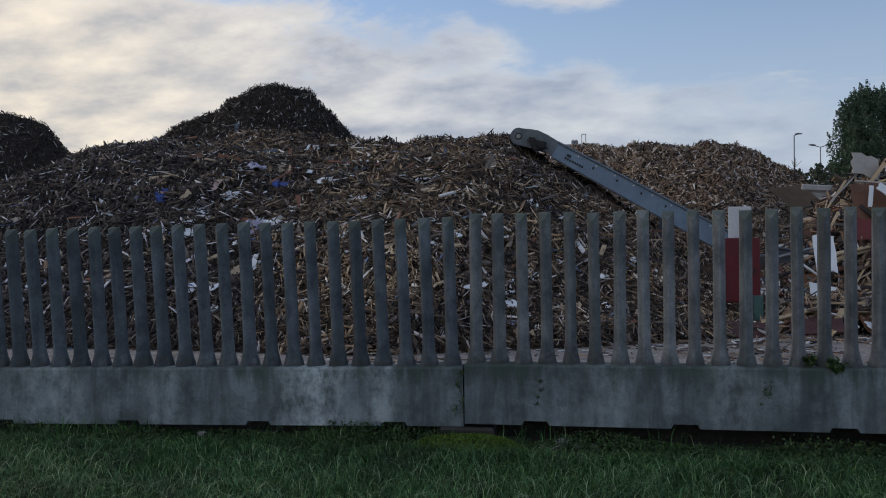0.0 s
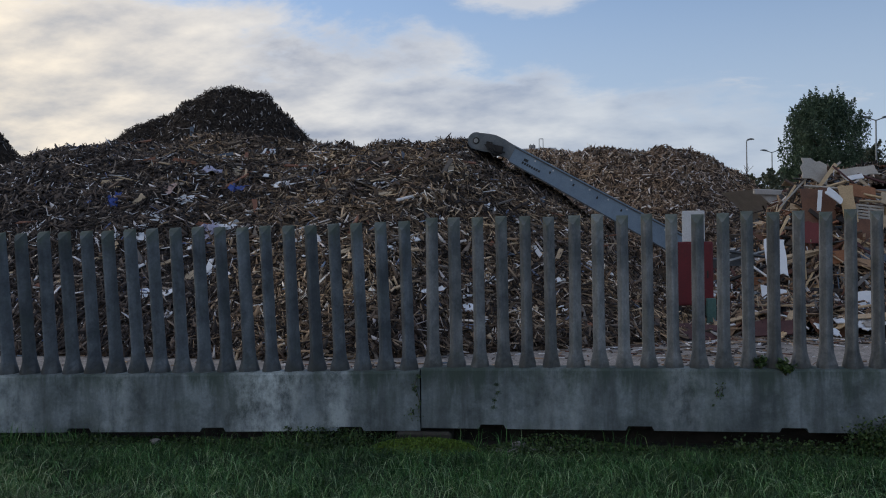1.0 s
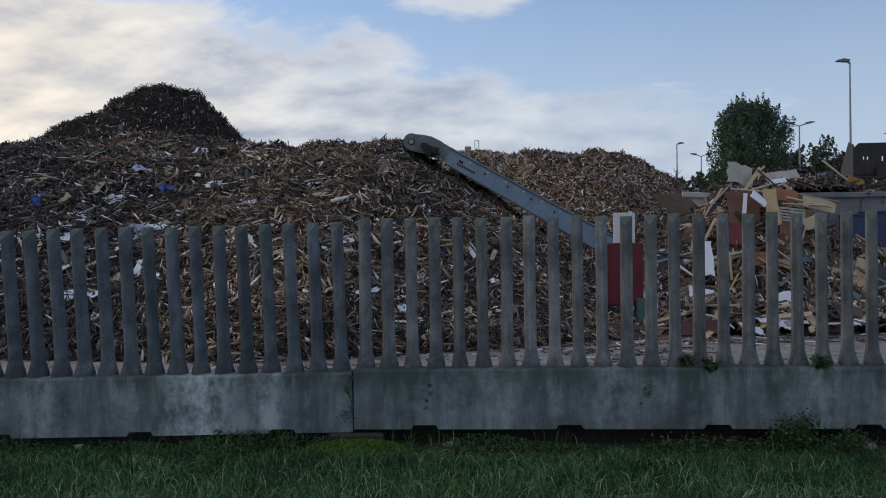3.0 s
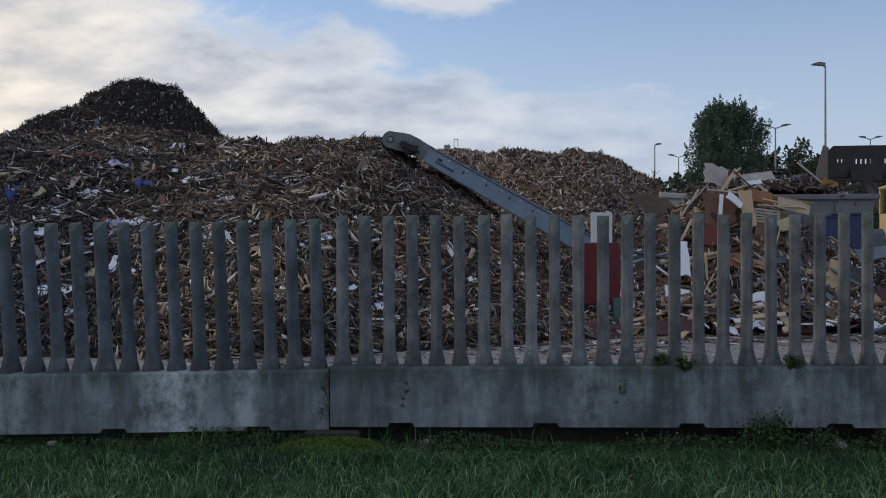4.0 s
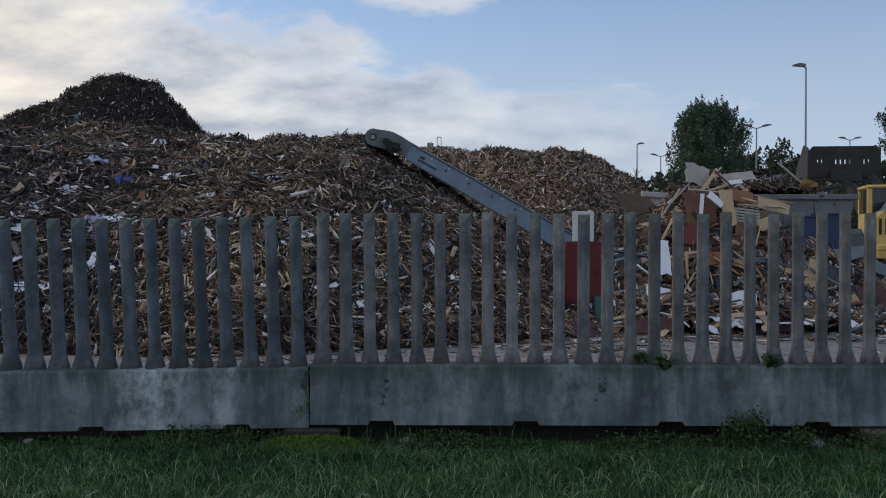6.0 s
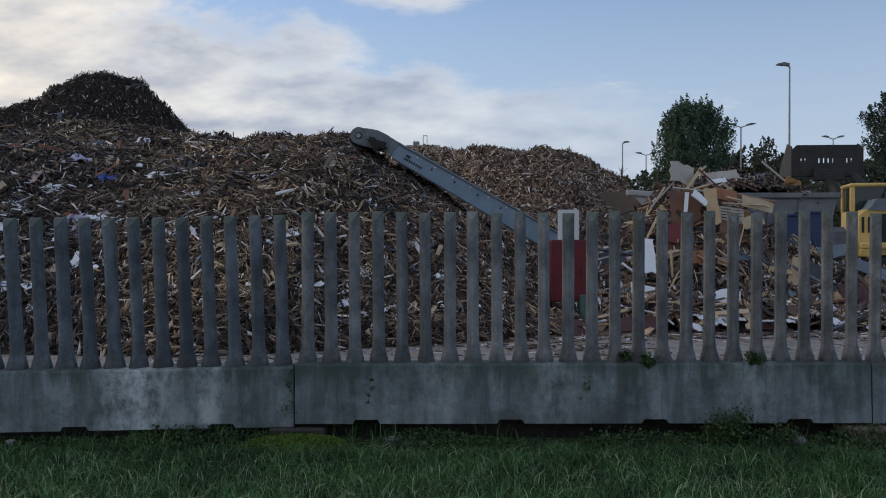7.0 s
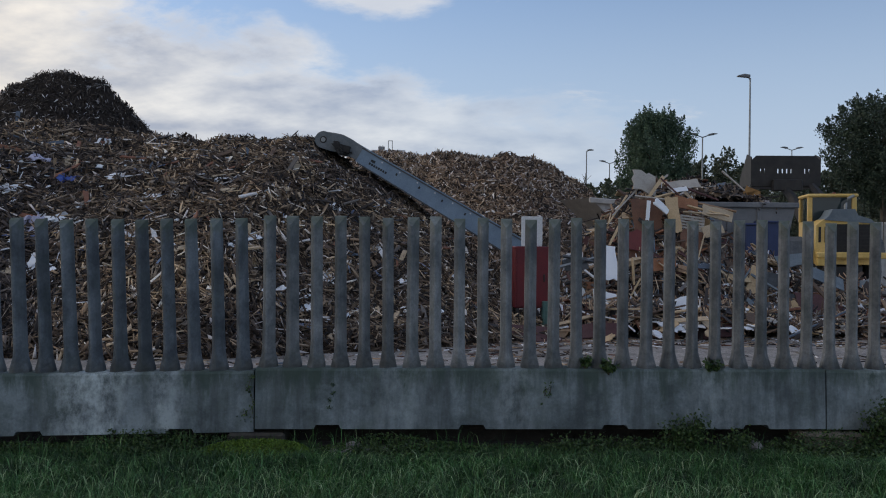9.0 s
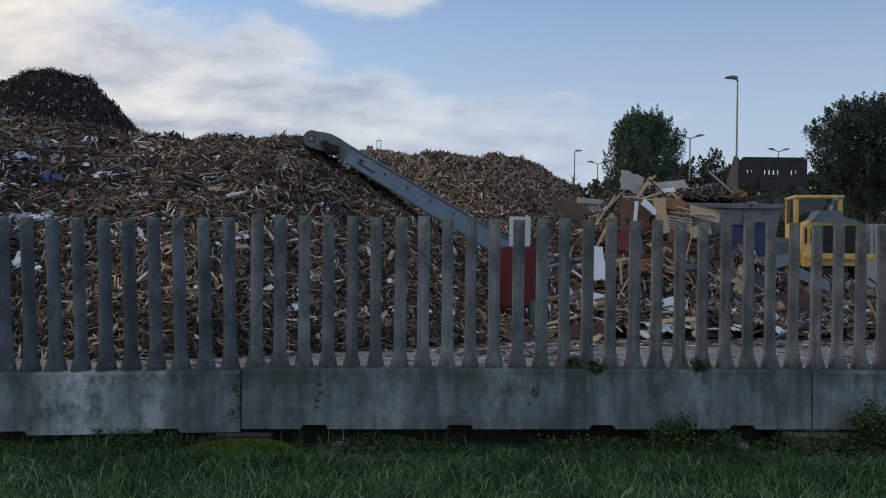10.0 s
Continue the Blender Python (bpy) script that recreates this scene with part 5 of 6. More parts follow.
# ---- wheel loader, bucket raised, seen from behind ----
def loader():
    e = thing("wheel_loader", "yellow wheel loader with raised dark bucket and glazed cab", "loader", pose(15.23, 19.9, 0.12, 0, 0, -14))
    # rear body and counterweight
    bm = bmesh.new()
    prism(bm, [(-0.80, 1.05), (0.90, 1.05), (0.95, 1.5), (0.95, 2.1), (0.72, 2.42), (-0.58, 2.5), (-0.83, 2.3), (-0.85, 1.5)], (1, 0, 0), (0, 0, 1), (0, 0, 0), (0, 2.3, 0))
    part("engine_hood", bm, YELLOW, e, "yellow engine hood")
    bm = bmesh.new()
    prism(bm, [(-0.6, 2.47), (0.92, 2.36), (0.8, 2.5), (0.42, 2.62), (0.32, 2.82), (-0.34, 2.82), (-0.46, 2.6)], (1, 0, 0), (0, 0, 1), (0, -0.06, 0), (0, 1.25, 0))
    part("hood_top", bm, BLUEGREY, e, "blue-grey hood top")
    for x in (-0.72, -0.54):
        part("hood_slot", boxed(x - 0.04, x + 0.04, -0.02, -0.004, 1.75, 2.25, 0.008), RUBBER, e, "dark slot in the hood panel")
    part("hood_step", boxed(-0.84, -0.36, -0.24, 0.1, 1.0, 1.24, 0.03), YELLOW, e)
    part("grille", boxed(-0.3, 0.93, -0.03, -0.004, 1.45, 2.34, 0.01), RUBBER, e, "black radiator grille")
    for k in range(7):
        part("grille_bar", boxed(-0.27, 0.90, -0.045, -0.032, 1.54 + k * 0.11, 1.56 + k * 0.11), BLACKSTEEL, e)
    part("counterweight", boxed(-0.84, 1.3, -0.25, 0.6, 1.245, 1.44, 0.04), YELLOW, e, "yellow counterweight bar")
    part("chassis", boxed(-0.6, 0.6, 0.1, 4.6, 0.55, 1.0, 0.03), BLACKSTEEL, e)
    for x in (-1, 1):
        wx = x * 1.2 - 0.2
        bm = bmesh.new()
        prism(bm, [(0.1, 1.3), (0.35, 1.72), (0.75, 1.86), (1.75, 1.86), (2.2, 1.5), (2.2, 1.58), (1.8, 1.94), (0.7, 1.94), (0.28, 1.79), (0.04, 1.33)], (0, 1, 0), (0, 0, 1), (wx - 0.26, 0, 0), (0.52, 0, 0))
        part("fender", bm, CONVDARK, e, "dark grey mudguard")
        for y in (1.15, 4.2):
            w = part("wheel", tube(bmesh.new(), [(wx - 0.25, y, 0.82), (wx - 0.18, y, 0.82), (wx + 0.18, y, 0.82), (wx + 0.25, y, 0.82)], [0.7, 0.82, 0.82, 0.7], 22), RUBBER, e, "black tyre")
            part("rim", tube(bmesh.new(), [(wx - 0.262, y, 0.82), (wx + 0.262, y, 0.82)], [0.4, 0.4], 16), YELLOW, w, "yellow rim")
    # cab
    for x in (-0.78, 0.6):
        for y in (1.3, 2.75):
            part("cab_pillar", boxed(x - 0.075, x + 0.075, y - 0.07, y + 0.07, 2.45, 3.26, 0.015), YELLOW, e)
    part("cab_base", boxed(-0.84, 0.6, 1.25, 2.85, 1.6, 2.455, 0.03), YELLOW, e)
    part("cab_roof", boxed(-0.88, 0.72, 1.15, 2.85, 3.265, 3.38, 0.04), YELLOW, e, "yellow cab roof")
    part("window", boxed(-0.70, 0.52, 1.285, 1.3, 2.46, 3.26), GLASS, e, "dark rear window")
    for x in (-0.78, 0.6):
        part("window", boxed(x - 0.008, x + 0.008, 1.38, 2.67, 2.46, 3.26), GLASS, e, "dark side window")
    part("exhaust", tube(bmesh.new(), [(0.22, 0.85, 2.7), (0.24, 0.85, 3.0), (0.32, 0.85, 3.2), (0.5, 0.85, 3.3)], [0.05, 0.05, 0.05, 0.05], 10), GALV, e, "bright exhaust pipe")
    part("beacon", tube(bmesh.new(), [(0.0, 1.4, 3.38), (0.0, 1.4, 3.43)], [0.06, 0.05], 10), RED, e, "small beacon")
    # lift arms
    for x in (-0.5, 0.5):
        part("lift_arm", tube(bmesh.new(), [(x, 3.0, 2.1), (x - 0.4, 3.9, 3.4), (x - 0.65, 4.3, 3.85)], [0.16, 0.18, 0.13], 6), BLACKSTEEL, e)
    # bucket, its back towards us
    bk = thing("bucket", "", "")
    bk.parent = e
    bk.location = (-1.04, 4.3, 0.44)
    bk.rotation_euler = (0, 0, radians(10))
    bk.scale = (0.9, 1, 0.97)
    for x in (-1.42, 1.38):
        bm = bmesh.new()
        prism(bm, [(0.0, 3.55), (1.4, 3.5), (1.3, 3.9), (0.5, 4.75), (0.0, 4.6)], (0, 1, 0), (0, 0, 1), (x, 0, 0), (0.04, 0, 0))
        part("bucket_side", bm, BLACKSTEEL, bk)
    # back plate with a row of slots
    bm = bmesh.new()
    box(bm, -1.38, 1.38, 0.0, 0.05, 3.5, 3.99)
    xs = [-1.38, -1.05, -1.0, -0.9, -0.85, -0.35, -0.29, -0.17, -0.11, 0.01, 0.07, 0.19, 0.25, 0.75, 0.8, 0.92, 0.97, 1.38]
    for k in range(0, len(xs), 2):
        box(bm, xs[k], xs[k + 1], 0.0, 0.05, 3.99, 4.16)
    box(bm, -1.38, 1.38, 0.0, 0.05, 4.16, 4.5)
    prism(bm, [(-1.38, 4.5), (1.38, 4.5), (1.2, 4.66), (-1.2, 4.66)], (1, 0, 0), (0, 0, 1), (0, 0, 0), (0, 0.05, 0))
    part("bucket_back", bm, BLACKSTEEL, bk, "dark steel back plate with a row of slots")
    part("bucket_floor", boxed(-1.38, 1.38, 0.05, 1.3, 3.46, 3.5), BLACKSTEEL, bk)
    part("coupler", boxed(-0.6, 0.6, -0.25, -0.004, 3.3, 3.75, 0.04), BLACKSTEEL, bk)
    return e


loader()


# ---- trees ----
def crown_profile(p, cone):
    """How wide the crown is at the relative height p (-1 foot, 1 top)."""
    return max(0.05, (1 - abs(p) ** 2.1)) ** 0.5 * (1 - cone * (p + 1) / 2)


def tree(name, label, x, y, h, rx, rz, trunk, nleaf, leaf, mat, seed, zc=None, cone=0.0, group="", gaps=0.0, fluff=0.042):
    """A trunk with limbs that end in leafy upright shoots; the shoots make the ragged outline."""
    rng = np.random.RandomState(seed)
    r = random.Random(seed)
    e = thing(name, label, "tree" if "tree" in name else "bush", pose(x, y, 0), group)
    bm = bmesh.new()
    tube(bm, [(0, 0, -0.1), (0.05, 0.0, h * 0.25), (-0.05, 0.05, h * 0.55), (0, 0, h * 0.9)], [trunk, trunk * 0.8, trunk * 0.5, trunk * 0.12], 8)
    zc = zc if zc is not None else h - rz
    nc = max(40, int(nleaf / 75))
    per = nleaf // nc
    lump = rng.uniform(0, 6.28, 6)
    foot, tip = [], []
    while len(foot) < nc:
        p = rng.uniform(-1, 0.93)
        a = rng.uniform(0, 2 * math.pi)
        q = rng.uniform(0.05, 1.0) ** 0.5
        wob = 1 + 0.10 * math.sin(3 * a + lump[0] + 2.5 * p) + 0.08 * math.sin(5 * a + lump[1] - 4 * p)
        if gaps and math.sin(4 * a + lump[2] + 5 * p) > 1 - gaps and q > 0.6:
            continue
        rad = rx * crown_profile(p, cone) * q * wob * 0.93
        f = np.array([rad * math.cos(a), rad * math.sin(a), zc + p * rz * 0.94])
        out = np.array([math.cos(a) * 0.35 * q, math.sin(a) * 0.35 * q, rng.uniform(0.7, 1.1)])
        foot.append(f)
        tip.append(f + out * rng.uniform(0.1, 0.32) * rz)
    foot, tip = np.array(foot), np.array(tip)
    for c in foot[: min(nc, 34)]:
        z0 = max(h * 0.12, c[2] - rz * r.uniform(0.4, 0.8))
        mid = (c[0] * 0.45, c[1] * 0.45, (z0 + c[2]) / 2)
        tube(bm, [(0, 0, z0), mid, tuple(c)], [trunk * 0.35, trunk * 0.2, trunk * 0.06], 5)
    part("trunk", bm, BARK, e, "brown trunk and limbs")
    k = rng.uniform(-0.4, 1, (nc, per, 1))
    spread = (1.08 - np.clip(k, 0, 1)) * fluff * (rx + rz)
    pos = foot[:, None] + (tip - foot)[:, None] * k + np.clip(rng.normal(size=(nc, per, 3)), -1.6, 1.6) * spread * np.array([0.8, 0.8, 0.7])
    pos = pos.reshape(-1, 3)
    size = rng.uniform(leaf * 0.6, leaf * 1.4, len(pos))
    part("crown", leaves_mesh("crown", pos, size, mat, rng), None, e, "dense green foliage")
    return e


tree("tree", "round leafy green poplar standing behind the yard", 18.25, 52, 11.0, 2.75, 3.25, 0.2, 62000, 0.125, LEAF, 5, zc=7.55, cone=0.1)
tree("tree", "large dark green tree with a straight trunk", 28.75, 42, 10.6, 2.7, 3.15, 0.28, 74000, 0.12, DARKLEAF, 9, zc=7.2, cone=-0.55, gaps=0.35)


def tree_row():
    r = random.Random(33)
    G = "trees along the far road"
    tops = [(27.9, 8.6), (29.3, 9.4), (30.6, 9.1), (32.0, 10.3), (33.1, 8.9), (34.2, 11.0), (36.6, 9.8), (39, 9.0), (41.5, 8.6), (44, 9.4), (46.8, 10.4), (49.5, 10.6), (52.5, 10.9), (56, 10.5), (60, 11), (64, 10.6)]
    for k, (x, h) in enumerate(tops):
        h *= 1.06
        tree("tree", "olive green tree in a row behind the yard", x, 82 + r.uniform(-2, 3), h, r.uniform(2.3, 3.0), h * 0.47, 0.14, 8500, 0.3, FARLEAF, 60 + k, zc=h * 0.5, cone=0.5, group=G, fluff=0.06)
    for k, (x, h) in enumerate([(17.2, 6.4), (19.5, 7.7), (22, 8.3), (24.5, 7.6), (27, 7.4)]):
        tree("bush", "rounded green bush behind the yard", x, 80 + r.uniform(-2, 2), h, 2.9, h * 0.48, 0.12, 8000, 0.3, FARLEAF, 90 + k, zc=h * 0.5, cone=0.2, group="bushes behind the yard", fluff=0.07)
    for k in range(10):
        h = r.uniform(5.6, 6.7)
        tree("bush", "broad olive green bush in the hedge behind the yard", 19.5 + 3.1 * k, 62 + r.uniform(-1, 1), h, 2.5, h * 0.49, 0.1, 7000, 0.22, FARLEAF, 150 + k, zc=h * 0.48, cone=0.1, group="hedge behind the yard", fluff=0.075)
    for k, (x, y, h) in enumerate([(21.5, 33.5, 2.6), (24.5, 34, 3.2), (27.5, 35, 3.0), (31, 36, 3.4)]):
        tree("bush", "yellowish green bush beside the far fence", x, y, h, 1.9, h * 0.5, 0.08, 2200, 0.2, FARLEAF, 120 + k, zc=h * 0.5, cone=0.1, group="bushes by the far fence")


tree_row()


# ---- street lamps ----
def lamp(x, y, h, arms, label, r0=0.09, head=0.9):
    e = thing("street_lamp", label, "street lamp", pose(x, y, 0), "street lamps behind the yard")
    part("pole", tube(bmesh.new(), [(0, 0, -0.1), (0, 0, h * 0.5), (0, 0, h)], [r0, r0 * 0.8, r0 * 0.55], 10), GALV, e, "galvanised steel pole")
    for s in arms:
        g1 = 1 if s > 0 else -1
        lift = 0.2 * abs(s)
        part("arm", tube(bmesh.new(), [(0, 0, h - 0.05), (s * 0.5, 0, h + lift * 0.6), (s * 1.0, 0, h + lift)], [0.045, 0.045, 0.04], 8), GALV, e)
        bm = bmesh.new()
        prism(bm, [(0, 0), (head, 0.03), (head, 0.08), (head * 0.5, 0.16), (0.0, 0.12)], (g1, 0, 0.12 * min(abs(s), 1)), (0, 0, 1), (s * 0.6 - g1 * 0.1, -0.16, h + lift * 0.7 - 0.02), (0, 0.32, 0))
        part("luminaire", bm, STEELGREY, e, "grey flat luminaire")


lamp(18.88, 37, 10.38, (-0.25,), "tall single-armed grey street lamp", 0.07, 0.6)
lamp(26.6, 67, 11.05, (-1, 1), "double-armed grey street lamp", 0.10, 0.75)
lamp(18.6, 77, 10.75, (0.3,), "slim single-headed grey street lamp", 0.09, 0.6)
lamp(24.34, 92, 11.0, (-1, 1), "double-armed grey street lamp", 0.10, 0.7)
lamp(41.1, 82, 11.7, (-1, 1), "double-armed grey street lamp", 0.09, 0.65)
lamp(44.4, 95, 11.2, (-0.3,), "slim single-headed grey street lamp", 0.09, 0.6)


# ---- building top with railing behind the heap ----
def silo():
    e = thing("silo", "white flat-roofed silo with a railing on top", "silo", pose(0.2, 42, 0))
    part("wall", boxed(-1.00, 0.94, 0, 2.5, 0, 6.96, 0.03), WHITEPAINT, e)
    for x in (-0.50, -0.34, -0.02, 0.20):
        part("post", tube(bmesh.new(), [(x, 0.1, 6.96), (x, 0.1, 7.48 if x > -0.07 else 7.21)], [0.022, 0.022], 6), GALV, e)
    part("rail", tube(bmesh.new(), [(-0.02, 0.1, 7.48), (0.20, 0.1, 7.48)], [0.022, 0.022], 6), GALV, e)
    part("vent", boxed(-0.60, -0.24, 0.3, 0.6, 6.97, 7.18, 0.02), STEELGREY, e)


silo()


# ---- far fence ----
def far_fence():
    e = thing("far_fence", "pale concrete post fence on a plinth across the yard", "fence", pose(17.6, 27.2, 0.1, 0, 0, -5))
    part("plinth", boxed(0, 9, 0, 0.25, 0, 1.35, 0.02), PALEPOST, e)
    me = bm_mesh("post", boxed(-0.065, 0.065, 0, 0.14, 0, 1.28, 0.02), PALEPOST)
    for k in range(44):
        o = part("post", me, None, e)
        o.location = (0.12 + k * 0.205, 0.05, 1.352)


far_fence()


# ---- grass, weeds, stones along the fence foot ----
def verge():
    rng = np.random.RandomState(4)
    n = 104000
    x = rng.uniform(-5.4, 6.6, n)
    y = np.where(rng.uniform(size=n) < 0.77, rng.uniform(-2.5, -0.7, n), rng.uniform(-0.8, 0.02, n))
    z = 0.035 * np.array([noise.noise((a * 1.3, b * 1.3, 0)) for a, b in zip(x, y)])
    pos = np.stack([x, y, z - 0.01], axis=1)
    clump = 0.55 + 0.45 * fbm(x, y, 71, 4.0)
    hgt = rng.uniform(0.05, 0.17, n) * (0.5 + 0.9 * clump) * np.clip(0.2 - y, 0.35, 1.0)
    ob = new("grass", blades_mesh("grass", pos, hgt, rng.uniform(0.003, 0.008, n), rng.uniform(0.3, 1.3, n), GRASS, rng))
    tagged(ob, "uncut dark green grass along the fence foot", "grass", kind="stuff")
    n = 12000
    x, y = rng.uniform(-5.4, 6.6, n), -0.7 - 1.75 * rng.power(1.4, n)
    pos = np.stack([x, y, np.zeros(n)], axis=1)
    ob = new("tall_grass", blades_mesh("tall_grass", pos, rng.uniform(0.08, 0.2, n) * np.clip(0.2 - y, 0.55, 1.0), rng.uniform(0.003, 0.008, n), rng.uniform(0.5, 1.4, n), DRYGRASS, rng))
    tagged(ob, "taller pale grass stalks in the verge", "grass", kind="stuff")
    # tufts that reach up to the plinth
    n = 3600
    x, y = rng.uniform(-5, 7, n), rng.uniform(-0.55, -0.06, n)
    keep = (0.35 + fbm(x, y, 83, 1.7) + 0.5 * np.exp(-((x - 2.1) / 1.3) ** 2)) > rng.uniform(0.2, 0.9, n)
    x, y = x[keep], y[keep]
    n = len(x)
    ob = new("tall_grass", blades_mesh("tall_grass", np.stack([x, y, np.zeros(n)], axis=1), rng.uniform(0.09, 0.25, n), rng.uniform(0.003, 0.007, n), rng.uniform(0.1, 0.9, n), GRASS, rng))
    tagged(ob, "dark grass tufts reaching up to the plinth", "grass", kind="stuff")
    # low broad-leaved weeds in the shade of the plinth
    n = 60000
    x = rng.uniform(-5.4, 6.6, n)
    y = -0.05 - 0.85 * rng.power(0.8, n)
    bed = np.clip(0.5 + 0.8 * fbm(x, y, 75, 3.0), 0.05, 1.0)
    z = rng.uniform(0, 0.15, n) * bed * np.clip(1.15 + y, 0.4, 1.1)
    ob = new("weeds", leaves_mesh("weeds", np.stack([x, y, z], axis=1), rng.uniform(0.012, 0.036, n), WEED, rng, 1.0))
    tagged(ob, "low broad-leaved weeds under the plinth", "weeds", kind="stuff")


verge()


def plant(name, label, x, y, rx, ry, h, n, leaf, mat, seed, z0=0.0, cat="plant"):
    rng = np.random.RandomState(seed)
    e = thing(name, label, cat, pose(x, y, z0))
    bm = bmesh.new()
    tips = []
    for k in range(max(5, n // 90)):
        a, q = rng.uniform(0, 6.28), rng.uniform(0.2, 1) ** 0.6
        tip = np.array([rx * q * math.cos(a), ry * q * math.sin(a), h * (1 - 0.55 * q * q) * rng.uniform(0.7, 1.05)])
        tube(bm, [(tip[0] * 0.15, tip[1] * 0.15, -0.02), tuple(tip * np.array([0.6, 0.6, 0.65])), tuple(tip)], [0.006, 0.005, 0.002], 4)
        tips.append(tip)
    part("stems", bm, BARK, e).name = "stem"
    per = n // len(tips)
    pos = np.concatenate([t * rng.uniform(0.35, 1.05, (per, 1)) + rng.normal(size=(per, 3)) * min(0.042, rx * 0.3) for t in tips])
    pos[:, 2] = np.maximum(pos[:, 2], 0.005)
    part("foliage", leaves_mesh("foliage", pos, rng.uniform(leaf * 0.6, leaf * 1.4, len(pos)), mat, rng, 0.8), None, e)


plant("weed_bush", "leafy green weed growing against the fence plinth", 3.73, -0.14, 0.22, 0.13, 0.30, 1900, 0.026, WEED, 1)
plant("weed_bush", "dense green weed bush against the fence plinth", 5.55, -0.22, 0.36, 0.18, 0.46, 3600, 0.027, WEED, 2)
plant("weed_bush", "small green weed below the fence plinth", 4.2, -0.2, 0.2, 0.12, 0.16, 900, 0.025, WEED, 3)
plant("weed_bush", "small green weed below the fence plinth", 2.7, -0.25, 0.25, 0.15, 0.13, 800, 0.024, WEED, 4)


def moss_mound(x, y, rx, ry, h):
    e = thing("moss_mound", "low yellow-green mossy mound below the fence joint", "moss", pose(x, y, 0))
    rng = np.random.RandomState(15)
    bm = bmesh.new()
    bmesh.ops.create_icosphere(bm, subdivisions=4, radius=1.0)
    for v in bm.verts:
        k = 1 + 0.22 * noise.noise(v.co * 2.2) + 0.07 * noise.noise(v.co * 7)
        v.co = Vector((v.co.x * rx * k, v.co.y * ry * k, v.co.z * h * 0.72 * k))
    part("mound", bm, m_noise("moss", (0.035, 0.06, 0.008), (0.09, 0.12, 0.014), 14, 0.95, 0, 0.8), e)
    n = 5200
    a, q = rng.uniform(0, 6.28, n), rng.uniform(0, 1, n) ** 0.5
    zz = h * np.sqrt(np.clip(1 - q * q, 0, 1)) * 1.02 + rng.uniform(0, 0.018, n)
    zz *= np.clip(0.9 + 1.1 * fbm(rx * q * np.cos(a) + 7, ry * q * np.sin(a) + 3, 77, 0.16), 0.35, 1.5)
    part("foliage", leaves_mesh("foliage", np.stack([rx * 1.1 * q * np.cos(a), ry * 1.1 * q * np.sin(a), zz], axis=1), rng.uniform(0.008, 0.026, n), MOSS, rng, 0.8), None, e)


moss_mound(0.05, -0.3, 0.42, 0.26, 0.10)
plant("creeper", "green creeper growing between the fence posts", 2.88, 0.05, 0.05, 0.04, 0.12, 110, 0.04, WEED, 6, 0.66)
plant("creeper", "green creeper growing between the fence posts", 3.07, 0.0, 0.07, 0.05, 0.13, 190, 0.04, WEED, 7, 0.64)
plant("creeper", "green creeper growing between the fence posts", 4.0, 0.03, 0.08, 0.05, 0.10, 130, 0.04, WEED, 8, 0.66)


def wall_climber(label, pts, seed, leaf=0.03):
    """A thin sprig clinging to the plinth face."""
    rng = np.random.RandomState(seed)
    e = thing("climber", label, "plant", pose(pts[0][0], -0.025, pts[0][1]))
    P = [(x - pts[0][0], 0.0, z - pts[0][1]) for x, z in pts]
    part("stem", tube(bmesh.new(), P, [0.003] * len(P), 4), BARK, e)
    pos = []
    for a in P:
        pos.append(np.array(a) + rng.normal(size=(7, 3)) * np.array([0.022, 0.006, 0.03]))
    pos = np.concatenate(pos)
    pos[:, 1] = -np.abs(pos[:, 1]) - 0.004
    part("foliage", leaves_mesh("foliage", pos, rng.uniform(leaf * 0.6, leaf * 1.3, len(pos)), WEED, rng), None, e)


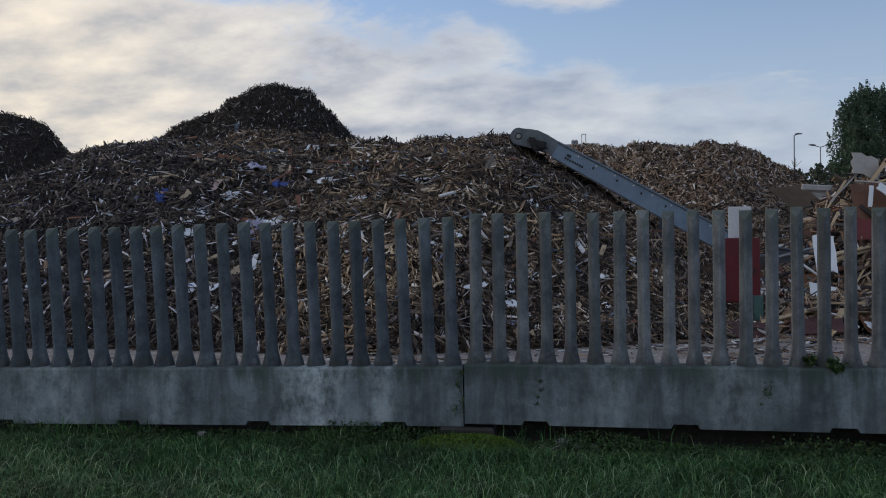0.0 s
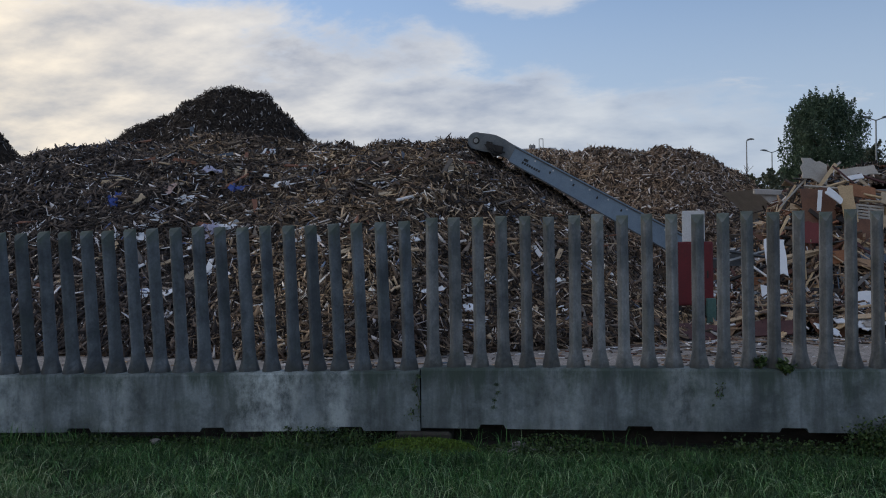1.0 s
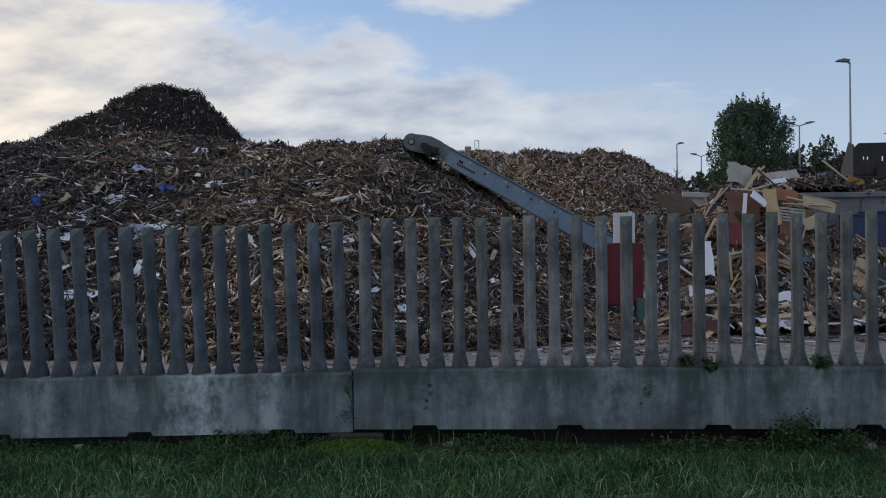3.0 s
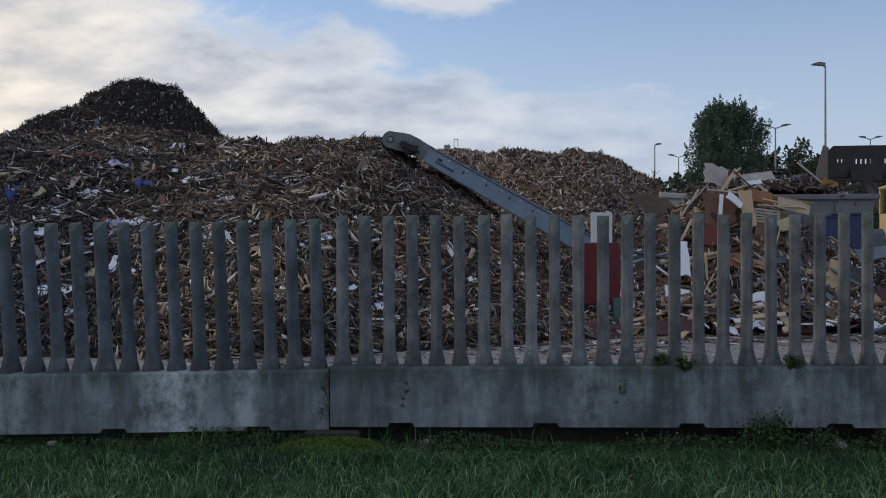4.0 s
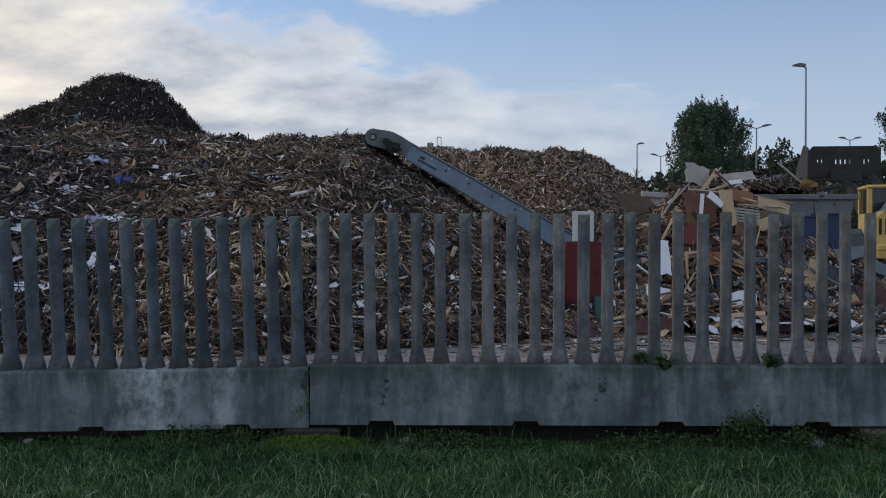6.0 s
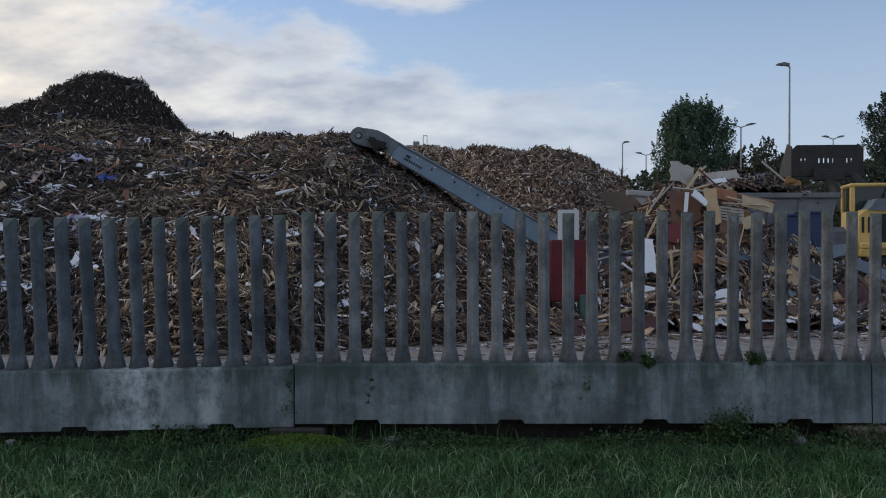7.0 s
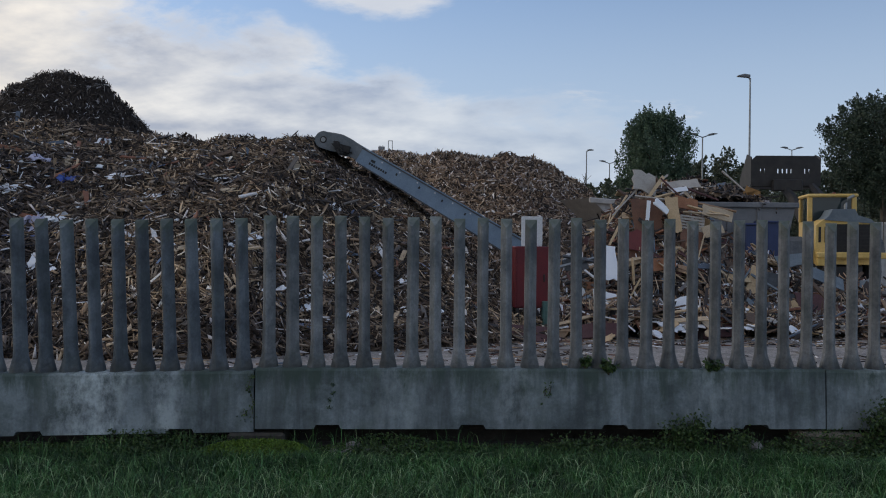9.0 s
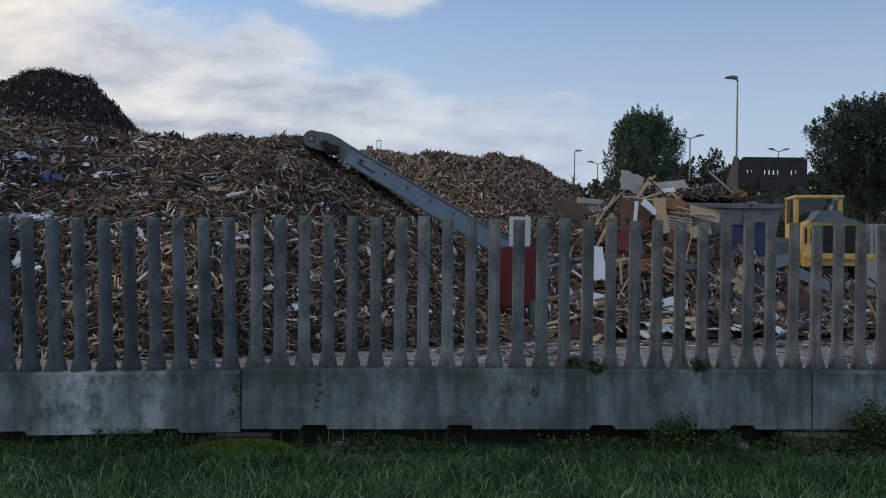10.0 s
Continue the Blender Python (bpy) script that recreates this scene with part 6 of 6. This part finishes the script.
wall_climber("thin dark sprig clinging to the plinth face", [(2.5, 0.44), (2.53, 0.5), (2.56, 0.53), (2.55, 0.46)], 1)
wall_climber("dry dark sprig clinging along the plinth joint", [(-0.015, 0.28), (-0.01, 0.36), (-0.02, 0.44), (-0.05, 0.52), (-0.03, 0.58)], 2)
wall_climber("small dark sprig clinging to the plinth joint", [(-0.1, 0.27), (-0.06, 0.29)], 3)


def moss_tuft(x, z, s, seed):
    rng = np.random.RandomState(seed)
    e = thing("moss_tuft", "small dark moss tuft clinging to the plinth face", "moss", pose(x, -0.02 * (1 - (z - 0.15) / 0.52), z), "moss tufts on the plinth")
    p = rng.normal(size=(60, 3)) * np.array([s, 0.004, s * 0.8])
    p[:, 1] = -np.abs(p[:, 1]) - 0.002
    part("foliage", leaves_mesh("foliage", p, rng.uniform(0.006, 0.014, 60), WEED, rng), None, e)


for k, (x, z) in enumerate([(0.665, 0.53), (0.675, 0.46), (0.645, 0.395), (0.64, 0.335), (-0.02, 0.60), (-0.05, 0.5)]):
    moss_tuft(x, z, 0.013, 40 + k)


def stone(x, y, z, s, seed):
    bm = bmesh.new()
    bmesh.ops.create_icosphere(bm, subdivisions=2, radius=s)
    for v in bm.verts:
        v.co = v.co * (1 + 0.35 * noise.noise(v.co * (1.4 / s) + Vector((seed * 3.1, 0, 0))))
        v.co.z *= 0.62
    ob = loose("stone", "rough grey stone in the weeds under the plinth", "stone", bm_mesh("stone", bm, RUBBLE), pose(x, y, z, 0, 0, seed * 47), "stones under the plinth")


for k, (x, y, s) in enumerate([(0.86, -0.16, 0.085), (0.70, -0.30, 0.05), (0.80, -0.36, 0.06), (0.98, -0.22, 0.05), (4.30, -0.12, 0.08), (-3.9, -0.15, 0.07), (1.12, -0.2, 0.04), (-2.4, -0.12, 0.05), (5.9, -0.1, 0.09)]):
    stone(x, y, s * 0.3, s, k)
# soil strip; the bank behind the plinth is added to block light through notches
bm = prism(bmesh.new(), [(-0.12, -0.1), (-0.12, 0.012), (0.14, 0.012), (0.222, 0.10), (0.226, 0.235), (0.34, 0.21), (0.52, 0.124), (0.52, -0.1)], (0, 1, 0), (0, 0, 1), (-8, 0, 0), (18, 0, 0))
tagged(new("soil_strip", bm_mesh("soil_strip", bm, SHADESOIL)), "near-black soil under the fence plinth, banked up behind to keep the gap dark", "soil", kind="structure")
